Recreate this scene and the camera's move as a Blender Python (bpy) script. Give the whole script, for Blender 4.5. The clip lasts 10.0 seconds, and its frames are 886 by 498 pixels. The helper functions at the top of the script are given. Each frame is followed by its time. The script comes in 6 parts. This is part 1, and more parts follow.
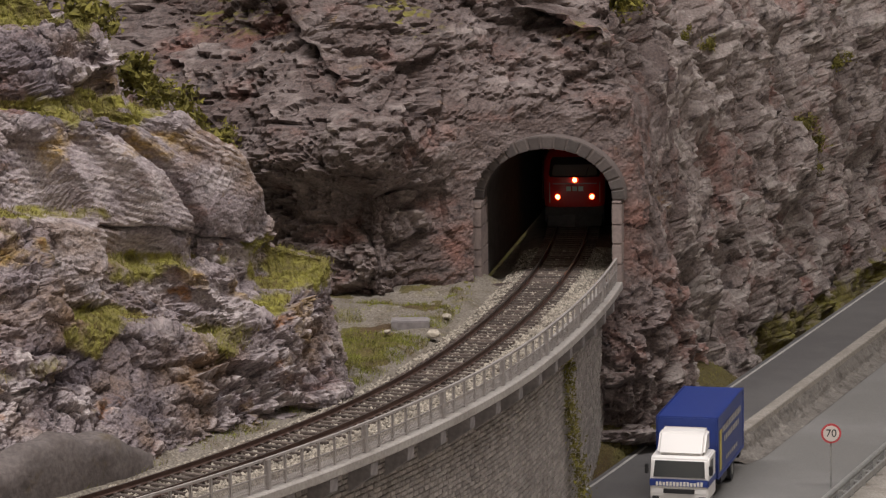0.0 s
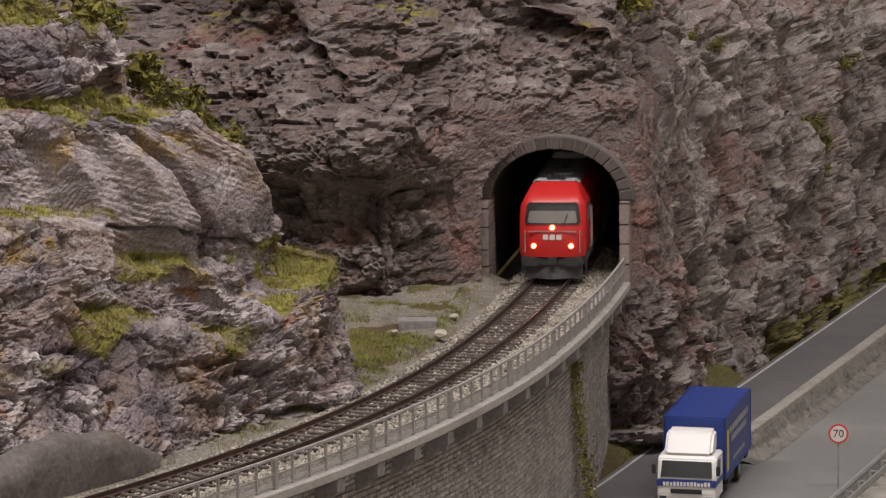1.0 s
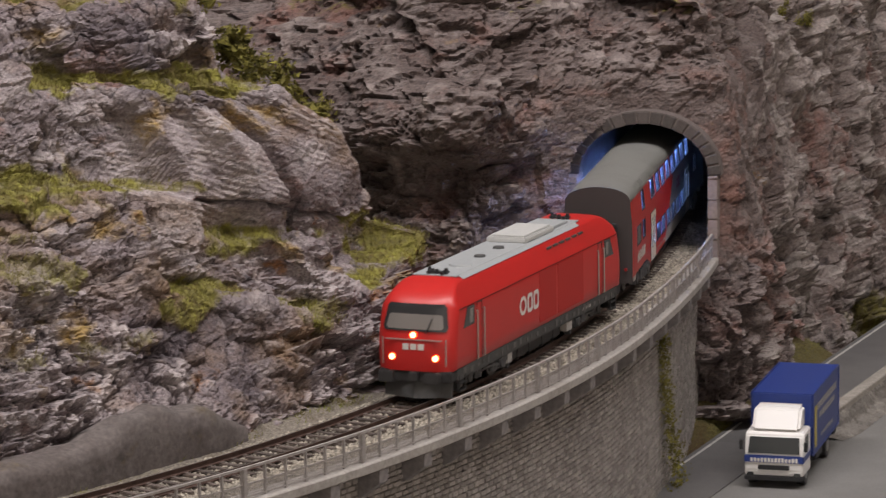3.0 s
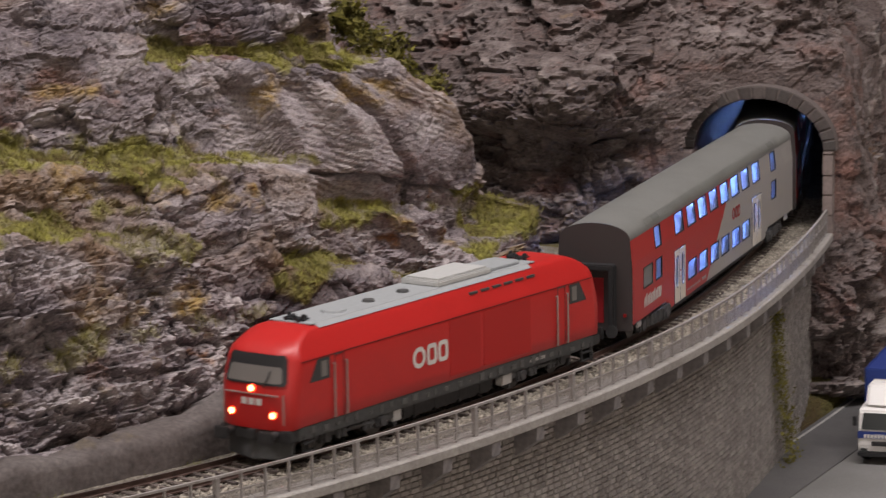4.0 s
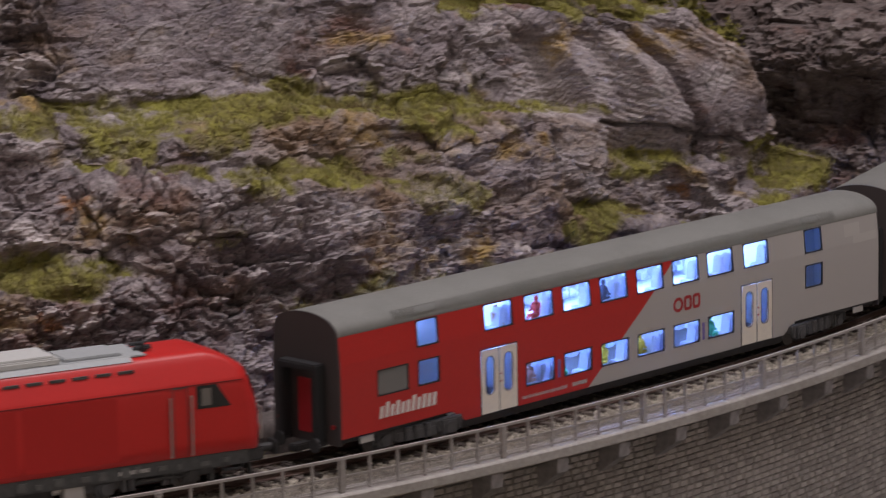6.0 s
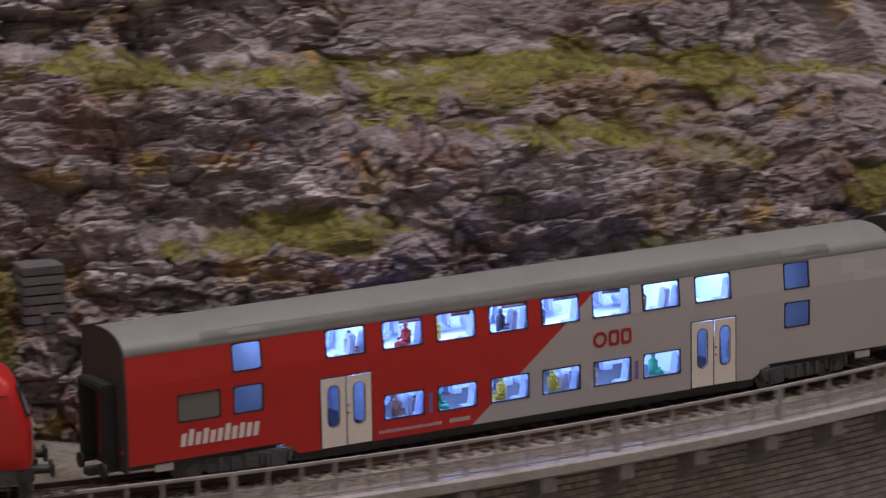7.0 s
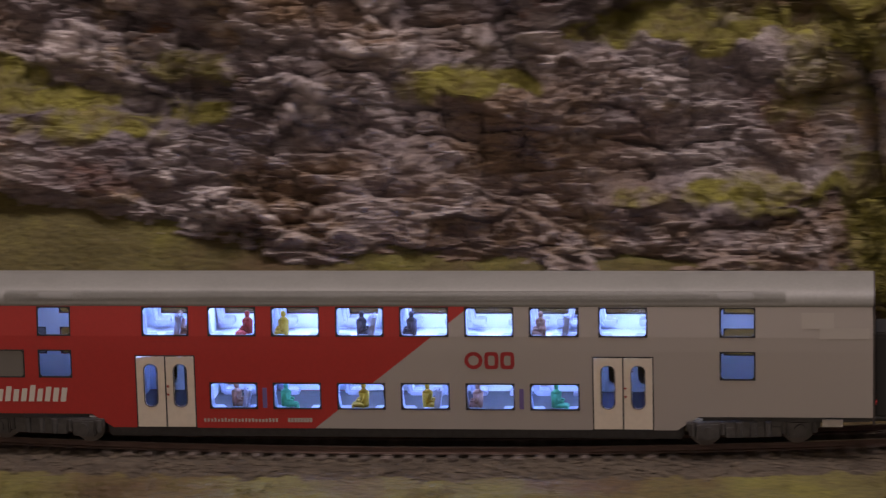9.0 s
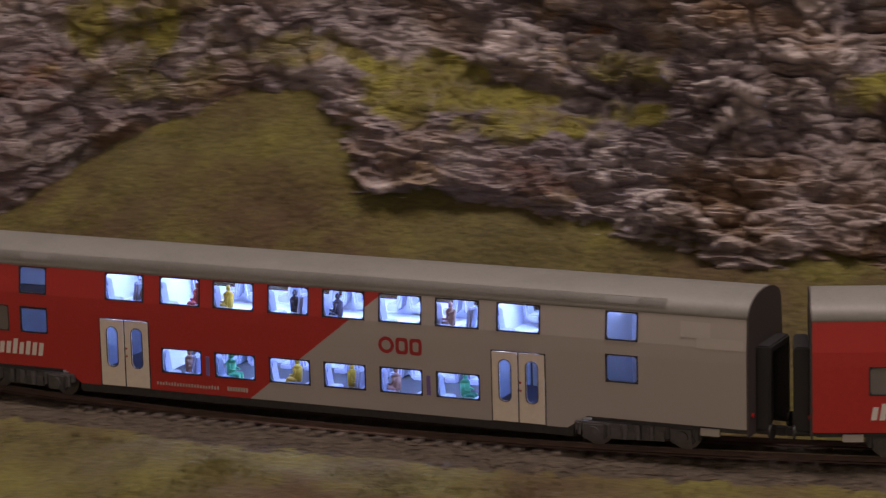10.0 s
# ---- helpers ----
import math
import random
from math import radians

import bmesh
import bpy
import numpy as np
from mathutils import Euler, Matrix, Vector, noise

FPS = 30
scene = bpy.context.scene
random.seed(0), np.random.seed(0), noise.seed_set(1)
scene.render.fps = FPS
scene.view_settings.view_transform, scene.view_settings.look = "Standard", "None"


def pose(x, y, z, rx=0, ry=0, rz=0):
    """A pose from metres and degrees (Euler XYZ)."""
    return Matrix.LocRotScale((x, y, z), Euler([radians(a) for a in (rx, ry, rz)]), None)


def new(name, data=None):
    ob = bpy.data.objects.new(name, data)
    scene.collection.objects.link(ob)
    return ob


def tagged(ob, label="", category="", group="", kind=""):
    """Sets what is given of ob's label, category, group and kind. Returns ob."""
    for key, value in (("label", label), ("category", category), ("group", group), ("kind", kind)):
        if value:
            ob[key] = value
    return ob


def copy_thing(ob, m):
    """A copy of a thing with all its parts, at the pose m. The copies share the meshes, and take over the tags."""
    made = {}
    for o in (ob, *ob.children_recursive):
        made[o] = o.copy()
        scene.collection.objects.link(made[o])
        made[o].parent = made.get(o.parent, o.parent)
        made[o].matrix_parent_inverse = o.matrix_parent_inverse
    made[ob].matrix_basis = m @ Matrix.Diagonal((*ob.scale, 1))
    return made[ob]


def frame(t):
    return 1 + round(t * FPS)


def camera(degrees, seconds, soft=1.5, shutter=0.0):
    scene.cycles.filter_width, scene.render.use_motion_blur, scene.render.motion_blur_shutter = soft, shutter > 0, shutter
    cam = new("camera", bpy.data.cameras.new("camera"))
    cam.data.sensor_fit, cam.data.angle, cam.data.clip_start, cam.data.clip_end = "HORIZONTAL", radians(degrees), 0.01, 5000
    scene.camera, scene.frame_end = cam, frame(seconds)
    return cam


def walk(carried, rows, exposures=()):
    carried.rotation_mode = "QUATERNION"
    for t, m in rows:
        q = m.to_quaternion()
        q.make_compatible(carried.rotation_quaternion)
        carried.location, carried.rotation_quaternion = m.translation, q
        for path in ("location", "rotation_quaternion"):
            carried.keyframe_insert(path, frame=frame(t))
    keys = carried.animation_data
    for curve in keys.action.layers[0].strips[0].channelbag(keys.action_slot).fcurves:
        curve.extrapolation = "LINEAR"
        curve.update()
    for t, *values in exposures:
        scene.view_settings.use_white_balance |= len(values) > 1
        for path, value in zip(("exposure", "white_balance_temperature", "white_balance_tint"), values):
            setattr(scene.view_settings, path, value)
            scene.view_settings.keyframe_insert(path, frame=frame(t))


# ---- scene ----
cam = camera(14.61, 10.0, soft=1.3, shutter=0.5)
EYE_Z = 0.2918


def aim(yaw, pitch, roll):
    return pose(0, 0, EYE_Z, 90 + pitch, 0, -yaw) @ pose(0, 0, 0, 0, 0, -roll)


# seconds, yaw to the right, pitch, roll of the tripod head
PAN = [
    (0.0, 4.545, -9.224, 0.861), (0.5, 4.451, -9.234, 0.83), (1.0, 4.422, -9.222, 0.843), (1.5, 4.248, -9.233, 0.851),
    (2.0, 3.97, -9.383, 0.84), (2.2, 3.844, -9.425, 0.86), (3.3, 2.444, -9.721, 0.871), (3.5, 2.071, -9.797, 0.878),
    (4.0, 1.022, -10.027, 0.856), (4.5, 0.0, -10.151, 0.92), (5.0, -1.28, -10.306, 0.905), (5.2, -1.707, -10.406, 0.95),
    (6.3, -4.841, -10.959, 0.985), (6.5, -5.594, -11.091, 0.994), (7.0, -8.569, -11.405, 0.997), (7.5, -11.59, -11.665, 0.993),
    (7.8, -14.165, -11.943, 1.112), (8.0, -15.947, -12.084, 1.117), (8.5, -19.532, -12.261, 1.167), (9.0, -23.818, -12.151, 1.466),
    (9.5, -27.363, -12.063, 1.448), (10.0, -31.177, -11.918, 1.571),
]
walk(cam, [(t, aim(*a)) for t, *a in PAN],
     exposures=[(0.0, 0.95, 6400, 12), (3.5, 0.90, 6400, 13), (4.5, 0.66, 6300, 15), (6.5, 0.34, 6250, 19), (8.5, 0.14, 6700, 24), (10.0, 0.16, 7300, 25)])

# ---- world and light of the hall ----
world = bpy.data.worlds.new("hall_air")
scene.world = world
world.use_nodes = True
world.node_tree.nodes["Background"].inputs[0].default_value = (1.0, 0.95, 0.92, 1)
world.node_tree.nodes["Background"].inputs[1].default_value = 0.04


def tube_light(x, y, z, length, width, power, tilt=0, colour=(1.0, 0.95, 0.91)):
    data = bpy.data.lights.new("ceiling_tube", "AREA")
    data.shape, data.size, data.size_y, data.energy, data.color = "RECTANGLE", length, width, power, colour
    ob = new("ceiling_tube", data)
    ob.matrix_world = pose(x, y, z, tilt, 0, 0)
    return ob


tube_light(0.2, -1.0, 1.55, 3.6, 0.5, 130, -52)
tube_light(0.1, 0.9, 1.95, 2.6, 0.3, 34, 0)

# ---- materials ----


def material(name, base, rough=0.7, metal=0.0, spots=None, grain=None, bump=0.0, bump_scale=800.0, emit=None, stretch=(1, 1, 1), island=0.0, piece=0.0):
    """base: colour; spots: list of (colour, scale, low, high); grain: (scale, amount)."""
    m = bpy.data.materials.new(name)
    m.use_nodes = True
    nt = m.node_tree
    n, l = nt.nodes, nt.links
    b = n["Principled BSDF"]
    b.inputs["Roughness"].default_value = rough
    b.inputs["Metallic"].default_value = metal
    tc = n.new("ShaderNodeTexCoord")
    mp = n.new("ShaderNodeMapping")
    mp.inputs["Scale"].default_value = stretch
    l.new(tc.outputs["Object"], mp.inputs[0])
    rgb = n.new("ShaderNodeRGB")
    rgb.outputs[0].default_value = (*base, 1)
    out = rgb.outputs[0]
    for k, (colour, scale, low, high) in enumerate(spots or []):
        t = n.new("ShaderNodeTexNoise")
        t.noise_dimensions = "4D"
        t.inputs["W"].default_value = 3.7 * k + 0.5
        t.inputs["Scale"].default_value, t.inputs["Detail"].default_value, t.inputs["Roughness"].default_value = scale, 5, 0.62
        l.new(mp.outputs[0], t.inputs["Vector"])
        r = n.new("ShaderNodeMapRange")
        r.inputs["From Min"].default_value, r.inputs["From Max"].default_value = low, high
        l.new(t.outputs["Fac"], r.inputs["Value"])
        x = n.new("ShaderNodeMix")
        x.data_type = "RGBA"
        l.new(r.outputs[0], x.inputs["Factor"])
        l.new(out, x.inputs["A"])
        x.inputs["B"].default_value = (*colour, 1)
        out = x.outputs["Result"]
    for amount, node, socket in ((island, "ShaderNodeNewGeometry", "Random Per Island"), (piece, "ShaderNodeObjectInfo", "Random")):
        if amount:
            g = n.new(node)
            h = n.new("ShaderNodeHueSaturation")
            r = n.new("ShaderNodeMapRange")
            r.inputs["To Min"].default_value, r.inputs["To Max"].default_value = 1 - amount, 1 + amount
            l.new(g.outputs[socket], r.inputs["Value"])
            l.new(r.outputs[0], h.inputs["Value"])
            l.new(out, h.inputs["Color"])
            out = h.outputs[0]
    if grain:
        t = n.new("ShaderNodeTexNoise")
        t.inputs["Scale"].default_value, t.inputs["Detail"].default_value = grain[0], 4
        l.new(mp.outputs[0], t.inputs["Vector"])
        h = n.new("ShaderNodeHueSaturation")
        r = n.new("ShaderNodeMapRange")
        r.inputs["From Min"].default_value, r.inputs["From Max"].default_value = 0.3, 0.7
        r.inputs["To Min"].default_value, r.inputs["To Max"].default_value = 1 - grain[1], 1 + grain[1]
        l.new(t.outputs["Fac"], r.inputs["Value"])
        l.new(r.outputs[0], h.inputs["Value"])
        l.new(out, h.inputs["Color"])
        out = h.outputs[0]
    l.new(out, b.inputs["Base Color"])
    if bump:
        t = n.new("ShaderNodeTexNoise")
        t.inputs["Scale"].default_value, t.inputs["Detail"].default_value = bump_scale, 5
        l.new(mp.outputs[0], t.inputs["Vector"])
        u = n.new("ShaderNodeBump")
        u.inputs["Distance"].default_value = bump
        u.inputs["Strength"].default_value = 1.0
        l.new(t.outputs["Fac"], u.inputs["Height"])
        l.new(u.outputs[0], b.inputs["Normal"])
    if emit:
        b.inputs["Emission Color"].default_value = (*emit[0], 1)
        b.inputs["Emission Strength"].default_value = emit[1]
    return m


def moss_over(m, colour, dark, start, full, scale=45.0):
    """Moss and dry grass flock on the level parts of a rock or bank."""
    nt = m.node_tree
    n, l = nt.nodes, nt.links
    b = n["Principled BSDF"]
    link = b.inputs["Base Color"].links[0].from_socket
    att = n.new("ShaderNodeAttribute")
    att.attribute_name = "moss"
    tc = n.new("ShaderNodeTexCoord")
    t = n.new("ShaderNodeTexNoise")
    t.inputs["Scale"].default_value, t.inputs["Detail"].default_value, t.inputs["Roughness"].default_value = scale, 6, 0.65
    l.new(tc.outputs["Object"], t.inputs["Vector"])
    add = n.new("ShaderNodeMath")
    add.operation = "MULTIPLY_ADD"
    add.inputs[1].default_value = 1.0
    l.new(t.outputs["Fac"], add.inputs[0])
    l.new(att.outputs["Fac"], add.inputs[2])
    r = n.new("ShaderNodeMapRange")
    r.inputs["From Min"].default_value, r.inputs["From Max"].default_value = start, full
    l.new(add.outputs[0], r.inputs["Value"])
    t2 = n.new("ShaderNodeTexNoise")
    t2.inputs["Scale"].default_value, t2.inputs["Detail"].default_value = 260, 4
    l.new(tc.outputs["Object"], t2.inputs["Vector"])
    c = n.new("ShaderNodeMix")
    c.data_type = "RGBA"
    c.inputs["A"].default_value, c.inputs["B"].default_value = (*dark, 1), (*colour, 1)
    t3 = n.new("ShaderNodeTexNoise")
    t3.inputs["Scale"].default_value, t3.inputs["Detail"].default_value = 38, 5
    l.new(tc.outputs["Object"], t3.inputs["Vector"])
    r3 = n.new("ShaderNodeMapRange")
    r3.inputs["From Min"].default_value, r3.inputs["From Max"].default_value = 0.75, 1.25
    mean = n.new("ShaderNodeMath")
    mean.operation = "ADD"
    l.new(t2.outputs["Fac"], mean.inputs[0])
    l.new(t3.outputs["Fac"], mean.inputs[1])
    l.new(mean.outputs[0], r3.inputs["Value"])
    l.new(r3.outputs[0], c.inputs["Factor"])
    x = n.new("ShaderNodeMix")
    x.data_type = "RGBA"
    l.new(r.outputs[0], x.inputs["Factor"])
    l.new(link, x.inputs["A"])
    l.new(c.outputs["Result"], x.inputs["B"])
    l.new(x.outputs["Result"], b.inputs["Base Color"])
    return m


def brushed_highlight(m, colour, amount, scale=60.0):
    """Pale highlights dry-brushed into a plaster cast's colour on its proud parts, in patches."""
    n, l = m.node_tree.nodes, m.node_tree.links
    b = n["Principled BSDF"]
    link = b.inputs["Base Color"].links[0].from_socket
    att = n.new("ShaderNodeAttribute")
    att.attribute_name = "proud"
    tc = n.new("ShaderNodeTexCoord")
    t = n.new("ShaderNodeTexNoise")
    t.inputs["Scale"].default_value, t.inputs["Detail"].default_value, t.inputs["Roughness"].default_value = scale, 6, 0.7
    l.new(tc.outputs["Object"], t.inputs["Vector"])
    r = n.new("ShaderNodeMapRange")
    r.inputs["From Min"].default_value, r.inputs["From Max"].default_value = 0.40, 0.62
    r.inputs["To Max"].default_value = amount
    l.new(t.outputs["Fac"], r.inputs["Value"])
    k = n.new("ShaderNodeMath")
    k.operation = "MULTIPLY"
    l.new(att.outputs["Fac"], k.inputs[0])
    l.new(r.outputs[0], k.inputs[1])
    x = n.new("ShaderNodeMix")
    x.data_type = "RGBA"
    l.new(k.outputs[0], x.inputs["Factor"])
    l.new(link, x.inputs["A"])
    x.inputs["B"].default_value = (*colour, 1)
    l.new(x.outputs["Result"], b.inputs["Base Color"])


ROCK = material("rock_cast", (0.20, 0.165, 0.172), 0.92,
                spots=[((0.30, 0.262, 0.262), 38, 0.46, 0.62), ((0.15, 0.085, 0.072), 26, 0.56, 0.66), ((0.06, 0.048, 0.052), 120, 0.55, 0.66), ((0.27, 0.18, 0.06), 26, 0.57, 0.66), ((0.25, 0.125, 0.06), 42, 0.64, 0.70), ((0.175, 0.115, 0.075), 12, 0.50, 0.62), ((0.105, 0.085, 0.095), 15, 0.52, 0.64)],
                grain=(800, 0.4), bump=0.0010, bump_scale=620, stretch=(1, 1, 1.5))
brushed_highlight(ROCK, (0.56, 0.50, 0.495), 0.85)
moss_over(ROCK, (0.25, 0.235, 0.042), (0.11, 0.09, 0.03), 0.78, 1.22, 170.0)
ROCK_FAR = material("rock_cast_far", (0.115, 0.086, 0.080), 0.92,
                    spots=[((0.20, 0.165, 0.158), 40, 0.46, 0.68), ((0.19, 0.10, 0.082), 26, 0.52, 0.68), ((0.045, 0.035, 0.036), 110, 0.55, 0.68), ((0.24, 0.15, 0.06), 30, 0.64, 0.72)],
                    grain=(700, 0.35), bump=0.0010, bump_scale=560, stretch=(1, 1, 1.4))
brushed_highlight(ROCK_FAR, (0.40, 0.345, 0.325), 0.6)
moss_over(ROCK_FAR, (0.22, 0.20, 0.045), (0.11, 0.09, 0.03), 0.85, 1.1, 120.0)
# paler, greyer copy of the far rock for the face right of the portal
ROCK_EAST = material("rock_cast_east", (0.175, 0.140, 0.130), 0.92,
                     spots=[((0.29, 0.25, 0.235), 34, 0.46, 0.62), ((0.18, 0.095, 0.08), 26, 0.54, 0.66), ((0.38, 0.34, 0.32), 130, 0.58, 0.70), ((0.055, 0.042, 0.042), 80, 0.54, 0.66)],
                     grain=(700, 0.35), bump=0.0010, bump_scale=560)
brushed_highlight(ROCK_EAST, (0.44, 0.40, 0.375), 0.7)
moss_over(ROCK_EAST, (0.22, 0.20, 0.045), (0.11, 0.09, 0.03), 0.85, 1.1, 120.0)
PLASTER = material("plaster_bank", (0.105, 0.087, 0.082), 0.9, spots=[((0.06, 0.048, 0.045), 60, 0.46, 0.66), ((0.15, 0.13, 0.125), 25, 0.5, 0.7), ((0.10, 0.075, 0.04), 45, 0.58, 0.7)], grain=(500, 0.25), bump=0.0005, bump_scale=400)
SOIL = material("bank_soil", (0.092, 0.076, 0.026), 0.95, spots=[((0.13, 0.118, 0.026), 22, 0.44, 0.60), ((0.078, 0.048, 0.022), 13, 0.48, 0.60), ((0.16, 0.135, 0.09), 160, 0.64, 0.74)], grain=(900, 0.45), bump=0.0016, bump_scale=420)
GRAVEL = material("path_gravel", (0.20, 0.175, 0.145), 0.95, spots=[((0.13, 0.105, 0.075), 60, 0.48, 0.66), ((0.17, 0.15, 0.05), 40, 0.56, 0.68), ((0.31, 0.28, 0.24), 300, 0.56, 0.70)], grain=(1000, 0.45), bump=0.0016, bump_scale=800)
GRASS = material("grass_flock", (0.185, 0.17, 0.040), 0.9, spots=[((0.125, 0.085, 0.035), 45, 0.46, 0.58), ((0.27, 0.26, 0.05), 30, 0.54, 0.70), ((0.17, 0.11, 0.06), 18, 0.56, 0.68)], island=0.4)
GRASS_DRY = material("grass_dry", (0.115, 0.098, 0.03), 0.9, spots=[((0.075, 0.05, 0.022), 30, 0.46, 0.60), ((0.15, 0.13, 0.03), 18, 0.54, 0.66)], island=0.4)
GRASS_FRESH = material("grass_fresh", (0.215, 0.225, 0.04), 0.9, spots=[((0.14, 0.11, 0.04), 60, 0.48, 0.62)], island=0.4)
LEAF = material("shrub_foam", (0.185, 0.165, 0.03), 0.9, spots=[((0.10, 0.085, 0.022), 150, 0.45, 0.65)], grain=(900, 0.3), island=0.35)
BALLAST = material("ballast_stone", (0.33, 0.295, 0.245), 0.9, spots=[((0.13, 0.105, 0.085), 90, 0.5, 0.7)], grain=(900, 0.2), island=0.45)
BALLAST_BROWN = material("ballast_brown", (0.10, 0.078, 0.056), 0.9, spots=[((0.07, 0.052, 0.04), 90, 0.5, 0.7)], grain=(900, 0.2), island=0.4)
BALLAST_BED = material("ballast_bed", (0.17, 0.145, 0.118), 0.95, spots=[((0.08, 0.065, 0.05), 90, 0.48, 0.68)], grain=(900, 0.4), bump=0.0012, bump_scale=900)
BALLAST_DARK = material("ballast_bed_dark", (0.075, 0.058, 0.042), 0.95, spots=[((0.045, 0.034, 0.025), 90, 0.48, 0.68)], grain=(900, 0.4), bump=0.0012, bump_scale=900)
SLEEPER = material("sleeper_wood", (0.10, 0.078, 0.068), 0.85, grain=(600, 0.3), piece=0.35, stretch=(3, 1, 1))
RAIL = material("rail_rust", (0.085, 0.05, 0.04), 0.55, 0.3, grain=(300, 0.25))
RAIL_TOP = material("rail_head", (0.32, 0.29, 0.27), 0.28, 0.9)
CONCRETE = material("concrete_beam", (0.36, 0.335, 0.315), 0.8, spots=[((0.25, 0.225, 0.205), 45, 0.5, 0.72)], grain=(600, 0.15), bump=0.0002)
RAILING = material("railing_paint", (0.31, 0.285, 0.275), 0.6, spots=[((0.22, 0.19, 0.175), 120, 0.5, 0.7)], grain=(500, 0.15))
CORBEL = material("corbel_dark", (0.22, 0.20, 0.20), 0.85, grain=(400, 0.2))
MASONRY = material("masonry_stone", (0.36, 0.325, 0.305), 0.9, spots=[((0.27, 0.24, 0.225), 50, 0.48, 0.7), ((0.42, 0.385, 0.36), 160, 0.55, 0.75)], grain=(800, 0.2), island=0.22, piece=0.22)
MORTAR = material("masonry_joint", (0.20, 0.178, 0.165), 0.95, grain=(700, 0.2))
VOUSSOIR = material("portal_stone", (0.088, 0.072, 0.068), 0.9, spots=[((0.09, 0.08, 0.075), 80, 0.5, 0.7)], grain=(700, 0.15), piece=0.2)
PORTAL_JOINT = material("portal_joint", (0.125, 0.102, 0.095), 0.9, grain=(500, 0.2))
PILLAR = material("portal_pier", (0.25, 0.20, 0.185), 0.9, spots=[((0.15, 0.115, 0.11), 60, 0.5, 0.7)], grain=(500, 0.15), bump=0.0002)
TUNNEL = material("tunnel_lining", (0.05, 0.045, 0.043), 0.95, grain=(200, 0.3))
ASPHALT = material("asphalt", (0.105, 0.10, 0.10), 0.8, spots=[((0.135, 0.13, 0.128), 18, 0.45, 0.7)], grain=(1500, 0.15))
ASPHALT_PALE = material("asphalt_pale", (0.17, 0.165, 0.158), 0.8, spots=[((0.21, 0.205, 0.20), 14, 0.45, 0.7)], grain=(1500, 0.12))
KERB = material("kerb_concrete", (0.30, 0.275, 0.245), 0.9, spots=[((0.20, 0.175, 0.15), 60, 0.5, 0.7)], grain=(700, 0.2))
BANK_STONE = material("bank_stone", (0.17, 0.155, 0.14), 0.9, spots=[((0.10, 0.088, 0.078), 120, 0.48, 0.64), ((0.26, 0.24, 0.215), 90, 0.56, 0.70)], grain=(800, 0.25), bump=0.0006, bump_scale=700)
ROAD_PAINT = material("road_paint", (0.45, 0.44, 0.42), 0.7, grain=(300, 0.2))
STEEL = material("galvanised_steel", (0.33, 0.33, 0.32), 0.5, 0.4, grain=(300, 0.15))
HALL = material("hall_wall", (0.45, 0.42, 0.38), 0.9, grain=(3, 0.1))


# ---- mesh helpers ----
MM = 0.001


def part(name, mesh, mat, parent=None, label="", m=None):
    """Links a bmesh or a mesh as one object, under a thing or a part."""
    if isinstance(mesh, bmesh.types.BMesh):
        data = bpy.data.meshes.new(name)
        mesh.to_mesh(data)
        mesh.free()
    else:
        data = mesh
    if mat is not None and not data.materials:
        data.materials.append(mat)
    ob = new(name, data)
    if parent:
        ob.parent = parent
    if m is not None:
        ob.matrix_basis = m
    return tagged(ob, label)


def thing(name, label, category, group="", m=None):
    ob = new(name)
    ob.empty_display_size = 0.01
    if m is not None:
        ob.matrix_basis = m
    return tagged(ob, label, category, group)


def grid_mesh(name, P, smooth=True, keep=None, mats=()):
    """A sheet from an array of points (rows, columns, 3)."""
    a, b = P.shape[:2]
    i = np.arange(a * b).reshape(a, b)
    q = np.stack([i[:-1, :-1], i[:-1, 1:], i[1:, 1:], i[1:, :-1]], -1).reshape(-1, 4)
    if keep is not None:
        q = q[keep.reshape(-1)]
    me = bpy.data.meshes.new(name)
    me.vertices.add(a * b)
    me.vertices.foreach_set("co", P.reshape(-1).astype(np.float32))
    quads(me, q, smooth)
    for mt in mats:
        me.materials.append(mt)
    return me


def quads(me, q, smooth=False):
    me.loops.add(q.size)
    me.polygons.add(len(q))
    me.loops.foreach_set("vertex_index", q.reshape(-1).astype(np.int32))
    me.polygons.foreach_set("loop_start", (np.arange(len(q)) * q.shape[1]).astype(np.int32))
    me.polygons.foreach_set("loop_total", np.full(len(q), q.shape[1], np.int32))
    me.polygons.foreach_set("use_smooth", np.full(len(q), smooth))
    me.update()


def soup(name, V, Q, smooth=False):
    """One mesh from many small pieces: V (n, k, 3) points, Q (f, c) the faces of one piece."""
    n, k = V.shape[:2]
    me = bpy.data.meshes.new(name)
    me.vertices.add(n * k)
    me.vertices.foreach_set("co", V.reshape(-1).astype(np.float32))
    quads(me, (Q[None] + (np.arange(n) * k)[:, None, None]).reshape(-1, Q.shape[1]), smooth)
    return me


BOX_Q = np.array([[0, 3, 2, 1], [4, 5, 6, 7], [0, 1, 5, 4], [1, 2, 6, 5], [2, 3, 7, 6], [3, 0, 4, 7]])


